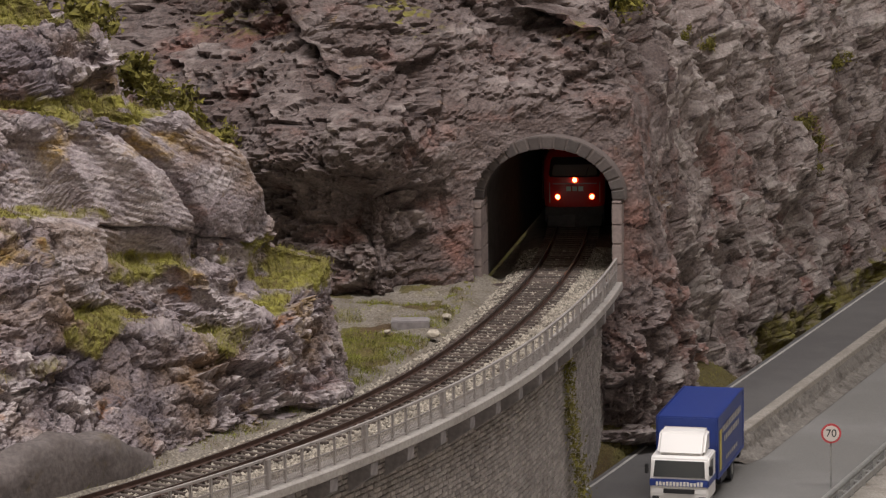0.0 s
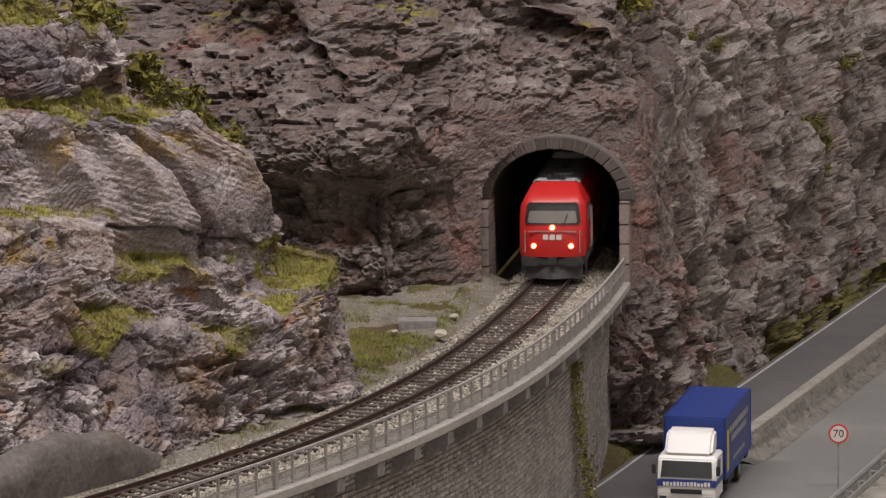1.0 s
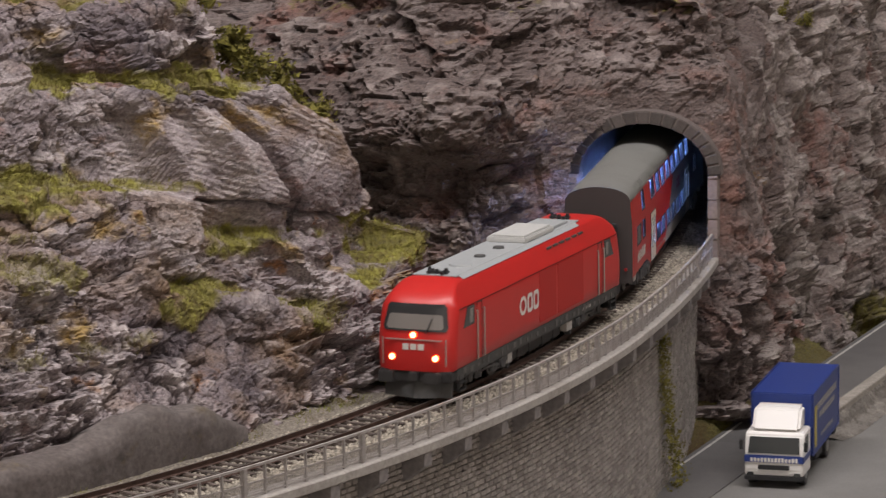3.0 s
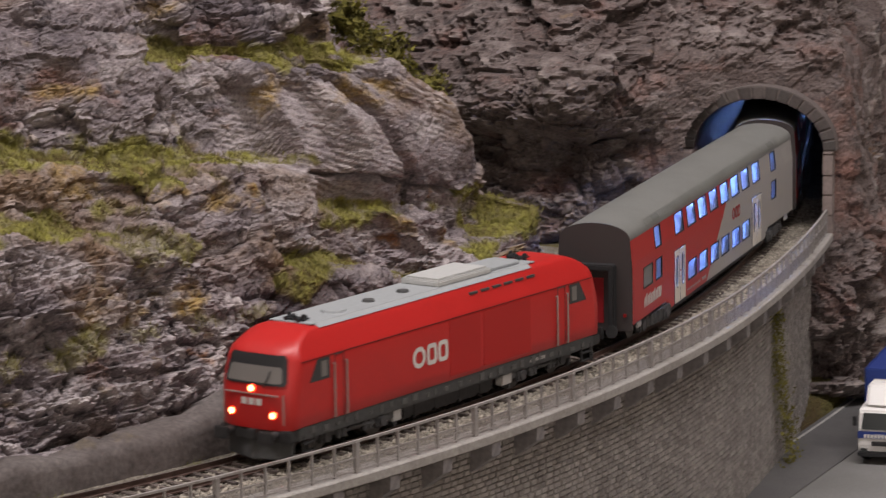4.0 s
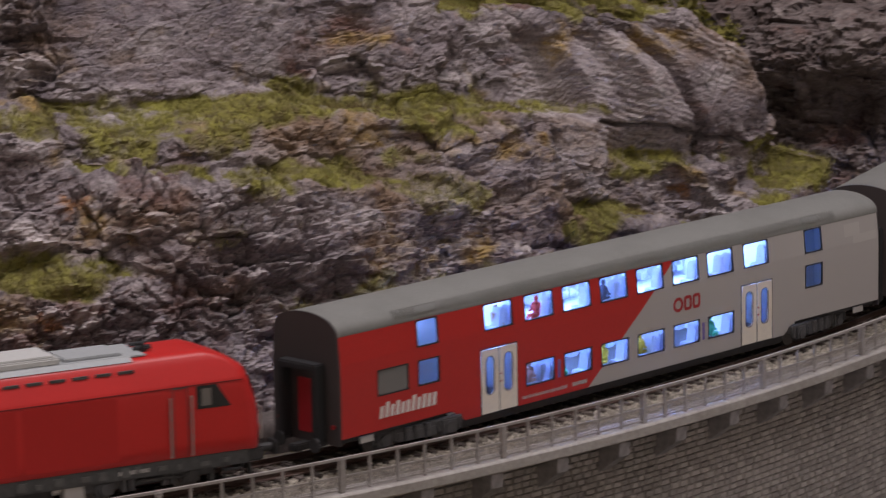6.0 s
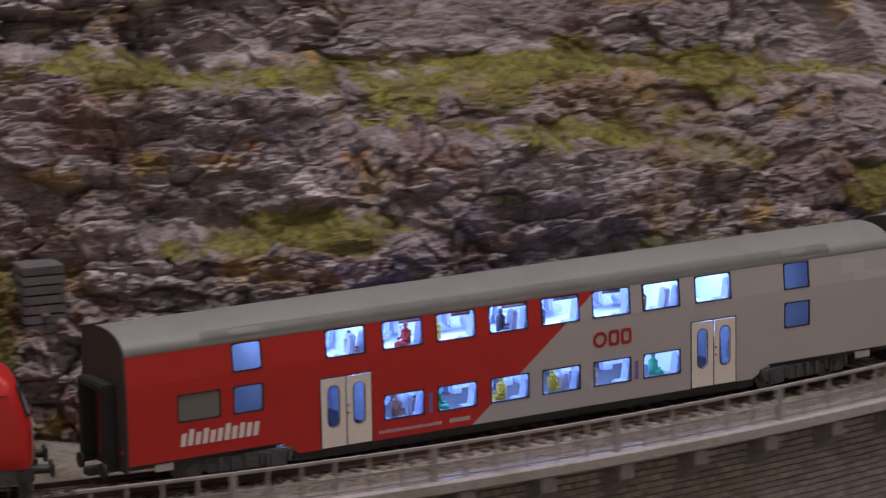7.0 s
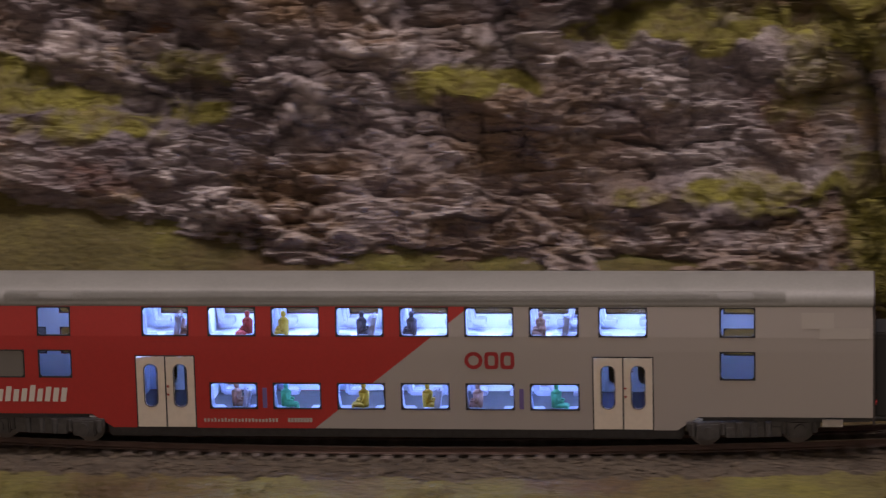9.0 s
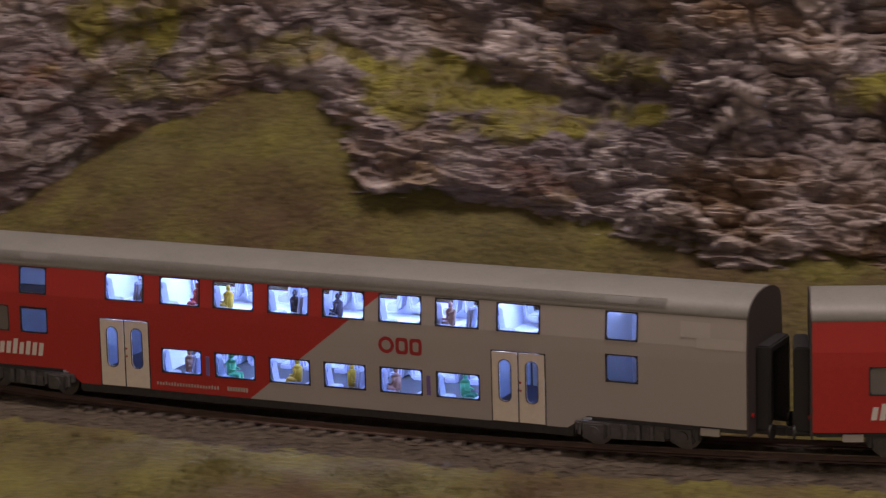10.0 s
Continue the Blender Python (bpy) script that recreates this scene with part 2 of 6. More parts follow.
def box(bm, x0, x1, y0, y1, z0, z1, bevel=0.0, m=None):
    vs = [bm.verts.new(p) for p in ((x0, y0, z0), (x1, y0, z0), (x1, y1, z0), (x0, y1, z0), (x0, y0, z1), (x1, y0, z1), (x1, y1, z1), (x0, y1, z1))]
    fs = [bm.faces.new([vs[i] for i in f]) for f in BOX_Q]
    if bevel:
        es = list({e for f in fs for e in f.edges})
        r = bmesh.ops.bevel(bm, geom=es, offset=bevel, segments=2, affect="EDGES")
        vs = [v for v in {v for f in r["faces"] for v in f.verts} | {v for v in vs if v.is_valid}]
    if m is not None:
        bmesh.ops.transform(bm, matrix=m, verts=[v for v in vs if v.is_valid])
    return bm


def cyl(bm, a, b, r, n=12, r2=None):
    a, b = Vector(a), Vector(b)
    d = b - a
    m = Matrix.Translation((a + b) / 2) @ d.to_track_quat("Z", "Y").to_matrix().to_4x4()
    bmesh.ops.create_cone(bm, cap_ends=True, segments=n, radius1=r, radius2=r if r2 is None else r2, depth=d.length, matrix=m)
    return bm


def B():
    return bmesh.new()


# ---- noise on arrays ----


def hash3(i, j, k, seed):
    h = (i.astype(np.int64) * 374761393 + j.astype(np.int64) * 668265263 + k.astype(np.int64) * 2147483647 + seed * 974634721) & 0xFFFFFFFF
    h = ((h ^ (h >> 13)) * 1274126177) & 0xFFFFFFFF
    h = ((h ^ (h >> 16)) * 2246822519) & 0xFFFFFFFF
    return ((h ^ (h >> 15)) & 0xFFFFFF) / float(0xFFFFFF)


def vnoise(P, scale, seed=0, stretch=(1, 1, 1)):
    """Smooth noise, -1 to 1, on points (..., 3); scale in metres."""
    q = P / (np.array(stretch) * scale)
    f = np.floor(q)
    u = q - f
    u = u * u * u * (u * (u * 6 - 15) + 10)
    i, j, k = (f[..., c].astype(np.int64) for c in range(3))
    out = 0
    for a in (0, 1):
        for b in (0, 1):
            for c in (0, 1):
                w = (u[..., 0] if a else 1 - u[..., 0]) * (u[..., 1] if b else 1 - u[..., 1]) * (u[..., 2] if c else 1 - u[..., 2])
                out = out + w * hash3(i + a, j + b, k + c, seed)
    return out * 2 - 1


def fbm(P, scale, seed=0, octaves=4, stretch=(1, 1, 1), gain=0.5):
    out, a = 0, 1.0
    for o in range(octaves):
        out = out + a * vnoise(P, scale / 2 ** o, seed + o * 17, stretch)
        a *= gain
    return out


def facets(P, scale, seed=0, stretch=(1, 1, 1)):
    """Broken faces: a height and a tilt for each cell of a jittered lattice; also the distance to the cell's edge."""
    q = P / (np.array(stretch) * scale)
    f = np.floor(q - 0.5).astype(np.int64)
    best = np.full(q.shape[:-1], 9.0)
    second = np.full(q.shape[:-1], 9.0)
    val = np.zeros(q.shape[:-1])
    for a in (0, 1):
        for b in (0, 1):
            for c in (0, 1):
                i, j, k = f[..., 0] + a, f[..., 1] + b, f[..., 2] + c
                h1, h2, h3 = (0.15 + 0.7 * hash3(i, j, k, seed + o) for o in (0, 1, 2))
                dx, dy, dz = q[..., 0] - i - h1, q[..., 1] - j - h2, q[..., 2] - k - h3
                dist = dx * dx + dy * dy + dz * dz
                v = hash3(i, j, k, seed + 3) * 2 - 1 + 1.8 * (dx * (h2 - 0.5) + dy * (h3 - 0.5) + dz * (h1 - 0.5))
                near = dist < best
                second = np.where(near, best, np.minimum(second, dist))
                val = np.where(near, v, val)
                best = np.where(near, dist, best)
    return val, np.sqrt(second) - np.sqrt(best)


def smooth(a, b, x):
    t = np.clip((x - a) / (b - a), 0, 1)
    return t * t * (3 - 2 * t)


def hump(a, b, soft, x):
    return smooth(a - soft, a + soft, x) * (1 - smooth(b - soft, b + soft, x))


# ---- the line: a tight arc that eases into a wider one in the tunnel ----
CX, CY, R = -0.70552, 1.82252, 0.89085
TURN = radians(70)
R_FAR = 1.8
LEAD = (CX + R * math.sin(TURN), CY - R * math.cos(TURN))
FX, FY = LEAD[0] - R_FAR * math.sin(TURN), LEAD[1] + R_FAR * math.cos(TURN)


def line_point(s):
    s = float(s)
    if s <= R * TURN:
        return Vector((CX + R * math.sin(s / R), CY - R * math.cos(s / R))), s / R
    a = TURN + (s - R * TURN) / R_FAR
    return Vector((FX + R_FAR * math.sin(a), FY - R_FAR * math.cos(a))), a


def on_line(s, off=0.0, z=0.0):
    """A pose on the line: x along it towards the tunnel, y to the inside of the bend."""
    p, a = line_point(s)
    return pose(p.x - off * math.sin(a), p.y + off * math.cos(a), z, 0, 0, math.degrees(a))


def arc_points(theta, off, z):
    """Points at angles (radians) round the bend, off metres inside the line."""
    far = TURN + (theta - TURN) * R / R_FAR
    x = np.where(theta <= TURN, CX + (R - off) * np.sin(theta), FX + (R_FAR - off) * np.sin(far))
    y = np.where(theta <= TURN, CY - (R - off) * np.cos(theta), FY - (R_FAR - off) * np.cos(far))
    return np.stack([x, y, z + 0 * x], -1)


PORTAL_S = 1.2869
SPEED = radians(11.04) * R


# seconds, millimetres by which the train lags behind an even run
DRIFT = ((0, 2.9), (0.5, 8.4), (1, 7.9), (1.5, 5.4), (2, 1.9), (3.5, 0.2), (4, -1.0), (4.5, 1.2), (5, -0.5), (6.5, 2.2), (7, 0.3), (7.5, 2.2), (8, -0.4), (8.5, 1.9), (9, 0.0), (9.5, 2.6), (10, 1.5))


def coach_at(t, behind=0.0):
    lag = float(np.interp(t, [a for a, _ in DRIFT], [b for _, b in DRIFT])) * MM
    return R * radians(66.61) - SPEED * (t - 4.5) + behind + lag


def vehicle_pose(s, half):
    a, b = line_point(s - half)[0], line_point(s + half)[0]
    d, p = b - a, (a + b) / 2
    return pose(p.x, p.y, 0, 0, 0, math.degrees(math.atan2(d.y, d.x)))


# ---- hall round the layout ----


def build_hall():
    for name, a in (("hall_floor", (-4, 4, -4, 5, -1.1, -1.05)), ("ceiling", (-4, 4, -4, 5, 2.1, 2.15)),
                    ("wall_south", (-4, 4, -4.1, -4, -1.05, 2.1)), ("wall_north", (-4, 4, 5, 5.1, -1.05, 2.1)),
                    ("wall_west", (-4.1, -4, -4, 5, -1.05, 2.1)), ("wall_east", (4, 4.1, -4, 5, -1.05, 2.1))):
        tagged(part(name, box(B(), *a), HALL), "plain painted wall of the exhibition hall", "wall", kind="structure")


# ---- rock ----


def surface_normals(P):
    du = np.gradient(P, axis=1)
    dv = np.gradient(P, axis=0)
    n = np.cross(du, dv)
    return n / (np.linalg.norm(n, axis=-1, keepdims=True) + 1e-12)


def strata(Q, seed, thick, length, amount):
    """Bedding planes: plates of uneven reach, each with a lip at its upper edge."""
    w = (Q[..., 2] + 0.05 * Q[..., 0] + 0.007 * fbm(Q, 0.06, seed, 3)) / thick
    w = w + 0.35 * np.sin(w * 1.7 + seed) + 0.25 * vnoise(Q, thick * 2.5, seed + 3)
    k = np.floor(w)
    u = (0.8 * Q[..., 0] + 0.6 * Q[..., 1] + 0.3 * length * vnoise(Q, length * 0.5, seed + 5)) / length
    b = np.floor(u + 7.3 * hash3(k, k * 0, k * 0, seed + 7))
    return amount * (hash3(k, b, k * 0 + 1, seed + 9) * 2 - 1 + 0.9 * (w - k - 0.5))


def crag(Q, big=0.006, block=0.0052, fine=0.0016, seed=1, calm=None, bedded=0.0):
    """How far a rock face stands out, in metres, at the points Q; also where it stands proud of its surroundings."""
    warp = np.stack([fbm(Q, 0.012, seed + 50, 2), fbm(Q, 0.012, seed + 60, 2), fbm(Q, 0.012, seed + 70, 2)], -1)
    W = Q + warp * 0.0022
    v0, e0 = facets(W + 1.7, 0.036, seed + 4, (1.5, 1.5, 0.8))
    v1, e1 = facets(W, 0.015, seed, (1.4, 1.4, 0.75))
    v2, e2 = facets(W + 3.1, 0.0068, seed + 9, (1.25, 1.25, 0.8))
    v3, e3 = facets(W + 7.7, 0.0032, seed + 15, (1.2, 1.2, 0.8))
    bed = smooth(-0.35 - bedded, 0.3 - bedded, fbm(Q, 0.10, seed + 33, 2))
    out = big * fbm(Q, 0.07, seed + 30, 3)
    out = out + 0.9 * block * v0 - 0.003 * np.exp(-e0 / 0.03) + 0.55 * block * v1 - 0.0022 * np.exp(-e1 / 0.05)
    out = out + bed * strata(Q, seed + 80, 0.0125, 0.055, 0.0030)
    small = fine * (0.8 * v2 + 0.55 * v3) - 0.0009 * np.exp(-e2 / 0.06) - 0.0004 * np.exp(-e3 / 0.1) + 0.0007 * fbm(Q, 0.004, seed + 40, 2)
    small = small + bed * (strata(Q, seed + 84, 0.0052, 0.019, 0.0015) + strata(Q, seed + 88, 0.0024, 0.008, 0.0008))
    # parts standing proud take the pale highlight colour
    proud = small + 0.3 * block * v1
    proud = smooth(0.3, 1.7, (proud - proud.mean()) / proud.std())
    if calm is None:
        return out + small, proud
    return out * calm + small * (0.12 + 0.88 * calm), proud * calm


# angle (degrees), height at which the crag begins above the grass bank
FOOT = ((-40, 0.06), (-8, 0.04), (-5.5, 0.06), (-3.5, 0.08), (0.9, 0.095), (6.5, 0.062), (13.3, 0.051), (20.5, 0.044), (27.0, 0.038), (27.9, 0.0), (90, 0.0))
# ledges: line of (angle, height) and depth of the step
LEDGES = (
    (((28.3, 0.124), (34.5, 0.108), (39, 0.106), (44.4, 0.102), (50, 0.096), (57, 0.083)), 0.028),
    (((38.5, 0.088), (42.4, 0.0845), (48, 0.070), (49.5, 0.066)), 0.015),
    (((32.5, 0.058), (39, 0.0555)), 0.015),
    (((53.5, 0.053), (56, 0.044), (59.2, 0.028)), 0.015),
    (((56.8, 0.066), (62, 0.054)), 0.011),
    (((61.2, 0.034), (63.5, 0.042), (68, 0.058)), 0.019),
    (((52.5, 0.128), (58, 0.124), (66, 0.118)), 0.024),
    (((55, 0.158), (66, 0.152)), 0.020),
    (((20.5, 0.113), (27.4, 0.110)), 0.025),
    (((16.5, 0.102), (19.6, 0.096)), 0.018),
    (((21.5, 0.0615), (27.4, 0.0635)), 0.013),
    (((4.5, 0.0865), (11.8, 0.0875)), 0.013),
    (((1.2, 0.101), (9.8, 0.081)), 0.010),
    (((-12, 0.125), (3, 0.128)), 0.020),
)


# patches of flock on the bluff: angle, height, half width in degrees, half height, strength
PATCHES = (
    (59.8, 0.160, 3.0, 0.012, 1.0), (59.2, 0.1225, 2.6, 0.007, 1.0), (57.3, 0.0625, 1.6, 0.006, 0.9), (64.2, 0.049, 1.7, 0.011, 1.0),
    (54.6, 0.046, 2.4, 0.007, 1.0), (59.2, 0.031, 1.2, 0.006, 0.7), (52.8, 0.092, 1.6, 0.006, 0.8), (56.0, 0.127, 2.4, 0.006, 0.9),
    (45.0, 0.1035, 4.2, 0.006, 0.9), (51.0, 0.0955, 2.6, 0.006, 0.9), (41.5, 0.099, 2.4, 0.008, 0.8), (46.0, 0.0805, 4.0, 0.005, 0.85),
    (49.3, 0.067, 1.8, 0.010, 0.6), (45.2, 0.039, 3.2, 0.006, 0.6), (51.0, 0.038, 2.0, 0.006, 0.5), (41.0, 0.066, 3.0, 0.004, 0.4),
    (24.5, 0.1145, 3.4, 0.006, 0.9), (33.5, 0.116, 4.0, 0.006, 0.9), (36.3, 0.0595, 2.2, 0.007, 0.9), (24.8, 0.065, 1.6, 0.005, 0.7),
    (28.1, 0.045, 0.8, 0.012, 0.9), (17.8, 0.099, 1.8, 0.006, 0.9), (4.2, 0.093, 2.8, 0.009, 0.8), (7.5, 0.083, 2.2, 0.006, 0.7),
    (-4.6, 0.108, 1.8, 0.012, 0.9), (0.5, 0.104, 2.2, 0.008, 0.6), (11.0, 0.104, 1.8, 0.006, 0.7), (38.5, 0.108, 3.0, 0.006, 0.8),
)


def foot_height(deg):
    return np.interp(deg, [a for a, _ in FOOT], [b for _, b in FOOT])


def ledge_steps(deg, z):
    """For each ledge: its depth here, and how far up its step the height z is."""
    for line, depth in LEDGES:
        a, b = line[0][0], line[-1][0]
        h = np.interp(deg, [p for p, _ in line], [q for _, q in line])
        yield depth * hump(a, b, 0.5, deg), smooth(h - 0.002, h + 0.006, z)


def bluff_shape(deg, z):
    """How far inside the line the bluff's face stands, before its crags."""
    zf = foot_height(deg)
    off = np.interp(deg, [-40, 13, 24, 26.6, 27.8, 33, 42, 50, 56, 62, 66], [0.026, 0.026, 0.026, 0.026, 0.068, 0.052, 0.046, 0.046, 0.038, 0.028, 0.022])
    off = off + zf * 1.0 + 0.34 * np.maximum(z - zf, 0) + 0.45 * np.maximum(z - 0.14, 0)
    for depth, s in ledge_steps(deg, z):
        off = off + depth * s
    # at the foot the rock runs out towards the track
    off = off - np.interp(deg, [48, 51, 55, 60, 64], [0.0, 0.012, 0.009, 0.003, 0.0]) * (1 - smooth(0.0, 0.030, z))
    # the smooth rounded shoulder near the bluff's end
    return off - 0.011 * hump(55.5, 70, 2.0, deg) * hump(0.072, 0.112, 0.012, z)


def build_bluff():
    nu, nv, back = 1700, 405, 70
    deg = np.r_[np.linspace(-34, -13.4, 80), np.linspace(-13.2, 66.2, nu - 80)]
    fine = np.linspace(-0.012, 0.215, 700)
    F, D0 = np.meshgrid(fine, deg, indexing="ij")
    wob = fbm(np.stack([D0 * 0.012, F * 0.4, 0 * F], -1), 0.05, 3, 3)
    rise = 0.0052 * fbm(np.stack([D0 * 0.015, F * 0.35, 0 * F + 5], -1), 0.04, 8, 4)
    off = bluff_shape(D0 + wob * 0.5, F + rise)
    length = np.r_[np.zeros((1, nu)), np.cumsum(np.hypot(np.diff(off, axis=0), np.diff(F, axis=0)), 0)]
    Z, O = np.zeros((nv, nu)), np.zeros((nv, nu))
    for c in range(nu):
        l = np.linspace(0, length[-1, c], nv)
        Z[:, c] = np.interp(l, length[:, c], fine)
        O[:, c] = np.interp(l, length[:, c], off[:, c])
    # the end of the bluff above the bend: it steps back with height
    tip = np.interp(Z, [-0.012, 0.05, 0.062, 0.10, 0.12, 0.15, 0.215], [64.9, 65.0, 63.9, 62.5, 60.6, 60.6, 60.3])
    D = np.repeat(deg[None], nv, 0)
    D = np.where(D > 55, 55 + (D - 55) * (tip - 55) / (66.2 - 55), D)
    P = arc_points(np.radians(D), O, Z)
    e, n = np.array([math.cos(radians(66)), math.sin(radians(66)), 0]), np.array([-math.sin(radians(66)), math.cos(radians(66)), 0])
    turn = []
    for s in np.linspace(0, 1, back + 1)[1:]:
        a = min(1.0, s / 0.35) * math.pi / 2
        turn.append(P[:, -1] + e * (0.014 * math.sin(a) - max(0, s - 0.35) * 0.06) + n * (0.014 * (1 - math.cos(a)) + max(0, s - 0.35) / 0.65 * 0.20))
    P = np.concatenate([P, np.stack(turn, 1)], 1)
    N = -surface_normals(P)
    N = N * np.sign((N * np.array([0, -1, 0.3])).sum(-1).mean())
    x = np.concatenate([D, np.full((nv, back), 66.0)], 1)
    zz = np.concatenate([Z, np.repeat(Z[:, -1:], back, 1)], 1)
    moss = np.zeros_like(zz)
    for depth, s in ledge_steps(x, zz):
        moss = np.maximum(moss, np.clip(depth / 0.010, 0, 1) * np.clip(6 * s * (1 - s), 0, 1) * smooth(0.03, 0.2, s))
    patch = fbm(P, 0.016, 62, 4)
    moss = np.clip(moss * (0.55 + 0.9 * patch), 0, 1)
    for a, h, wide, tall, much in PATCHES:
        r = ((x - a) / wide) ** 2 + ((zz - h) / tall) ** 2
        moss = np.maximum(moss, 0.85 * much * (1 - smooth(0.1, 1.5, r + 1.3 * patch + 0.12)))
    moss = np.maximum(moss, 0.5 * smooth(0.25, 0.8, fbm(P, 0.05, 64, 4)) * (1 - smooth(27, 40, x)))
    # the mossy cleft between the two blocks
    moss = np.maximum(moss, 0.65 * hump(27.2, 28.6, 0.5, x) * (patch > -0.1))
    fan = hump(55, 68, 1.2, x) * hump(0.070, 0.116, 0.006, zz)
    slab = hump(40, 57, 2.0, x) * smooth(0.108, 0.118, zz)
    calm = (0.5 + 0.6 * smooth(-0.5, 0.5, fbm(P, 0.06, 97, 2))) * (1 - 0.85 * fan) * (1 - 0.65 * slab) * (1 - 0.55 * np.clip(moss * 1.4, 0, 1))
    wave = np.sin(zz * 2300 + x * 13.0 + 4.0 * fbm(P, 0.04, 91, 3)) * (0.5 + 0.5 * fbm(P, 0.02, 92, 2))
    crack_z = 0.083 - 0.0032 * (x - 56) + 0.0012 * fbm(P, 0.01, 95, 2)
    crack = hump(56.5, 63, 0.6, x) * np.exp(-((zz - crack_z) / 0.0009) ** 2)
    d, proud = crag(P, seed=1, calm=calm, bedded=0.25)
    # the smooth shoulder gets pale highlight colour in bands too
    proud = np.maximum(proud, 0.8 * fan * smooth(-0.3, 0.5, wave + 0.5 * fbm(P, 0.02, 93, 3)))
    d = d + fan * 0.00022 * wave - 0.005 * crack
    # the dark cleft between the two blocks
    d = d - 0.016 * np.exp(-((x - 27.9 - 0.012 / 0.05 * (0.06 - zz) * 4) / 0.42) ** 2) * smooth(0.02, 0.05, zz)
    P = P + N * d[..., None]
    me = grid_mesh("bluff", P, False, mats=[ROCK])
    me.attributes.new("moss", "FLOAT", "POINT").data.foreach_set("value", moss.reshape(-1).astype(np.float32))
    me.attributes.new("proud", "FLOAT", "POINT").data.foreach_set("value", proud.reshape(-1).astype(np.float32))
    tagged(part("rock_bluff", me, None), "grey-brown craggy model rock bluff with mossy ledges beside the track", "rock", kind="structure")
    return P, moss


B_PLAN = ((-0.30, 1.83), (-0.06, 1.75), (0.04, 1.70), (0.100, 1.665), (0.148, 1.697), (0.190, 1.710), (0.230, 1.700), (0.243, 1.712), (0.256, 1.78), (0.295, 1.915), (0.379, 2.10), (0.508, 2.372), (0.68, 2.733), (1.0, 3.4))


def build_mountain():
    pl = np.array(B_PLAN)
    seg = np.r_[0, np.cumsum(np.linalg.norm(np.diff(pl, axis=0), axis=1))]
    nu, nv = 1080, 340
    fine = np.linspace(0, seg[-1], 4000)
    q = np.stack([np.interp(fine, seg, pl[:, c]) for c in (0, 1)], -1)
    ker = np.hanning(81)
    ker /= ker.sum()
    q = np.stack([np.convolve(np.pad(q[:, c], 40, mode="edge"), ker, "valid") for c in (0, 1)], -1)
    # closer spacing where the portal and its neighbours stand
    wgt = np.cumsum(np.where((fine > 0.28) & (fine < 1.0), 3.0, 1.0))
    u = np.interp(np.linspace(wgt[0], wgt[-1], nu), wgt, fine)
    base = np.stack([np.interp(u, fine, q[:, c]) for c in (0, 1)], -1)
    t = np.gradient(base, axis=0)
    t /= np.linalg.norm(t, axis=1, keepdims=True)
    nrm = np.stack([-t[:, 1], t[:, 0]], -1)
    v = np.linspace(-0.125, 0.26, nv)
    Z = np.repeat(v[:, None], nu, 1)
    xx = base[None, :, 0]
    lean = 0.10 * Z + 0.45 * np.maximum(Z - 0.085, 0) + 0.022 * smooth(0.118, 0.135, Z + 0.01 * np.sin(xx * 40)) * hump(0.16, 0.40, 0.04, xx)
    left = 1 - smooth(0.10, 0.16, xx)
    lean = lean + left * (0.35 * np.maximum(Z - 0.03, 0) - 0.022 * hump(0.055, 0.085, 0.012, Z) + 0.02 * smooth(0.10, 0.12, Z))
    P = np.concatenate([base[None] + nrm[None] * lean[..., None], Z[..., None]], -1)
    N = -np.concatenate([np.repeat(nrm[None], nv, 0), np.full((nv, nu, 1), -0.25)], -1)
    m = on_line(PORTAL_S).inverted()
    L = P @ np.array(m.to_3x3()).T + np.array(m.translation)
    dist = np.hypot(np.maximum(np.abs(L[..., 1]) - 0.034, 0), np.maximum(L[..., 2] - 0.068, 0))
    calm = 0.10 + 0.90 * smooth(0.004, 0.032, dist + 0.6 * np.maximum(0, -L[..., 2]) + 0.01 * np.maximum(np.abs(L[..., 1]) - 0.04, 0))
    east = smooth(0.25, 0.31, xx) * np.ones_like(Z)
    d, proud = crag(P, 0.014, 0.0080, 0.0021, 101, calm, -0.15 - 2.0 * east)
    # right of the portal the cast is rounder and knobbly
    lumps = 0.012 * fbm(P, 0.035, 131, 4, (1, 1, 1.4), 0.55)
    d = d * (1 - 0.45 * east) + east * lumps
    P = P + N * d[..., None]
    L = P @ np.array(m.to_3x3()).T + np.array(m.translation)
    # the opening for the tunnel
    cy, cz = L[:-1, :-1, 1], L[:-1, :-1, 2]
    hole = (np.abs(cy) < 0.036) & (cz < 0.038 + 0.0295 * np.sqrt(np.clip(1 - (cy / 0.036) ** 2, 0, 1))) & (cz > -0.004)
    near = np.abs(L[:-1, :-1, 0]) < 0.08
    me = grid_mesh("mountain", P, False, keep=~(hole & near), mats=[ROCK_FAR, ROCK_EAST])
    east_face = (P[:-1, :-1, 0] + 0.02 * fbm(P[:-1, :-1], 0.03, 150, 3) > 0.272).reshape(-1)[~(hole & near).reshape(-1)]
    me.polygons.foreach_set("material_index", east_face.astype(np.int32))
    up = surface_normals(P)[..., 2]
    up = up * np.sign(up.mean())
    moss = np.clip(smooth(0.55, 0.9, up) * (0.4 + fbm(P, 0.03, 140, 3)), 0, 0.8) * smooth(0.09, 0.14, P[..., 2])
    moss = np.maximum(moss, 0.55 * (1 - smooth(-0.094, -0.085, P[..., 2] + 0.006 * fbm(P, 0.02, 141, 2))) * smooth(0.30, 0.36, xx))
    me.attributes.new("moss", "FLOAT", "POINT").data.foreach_set("value", moss.reshape(-1).astype(np.float32))
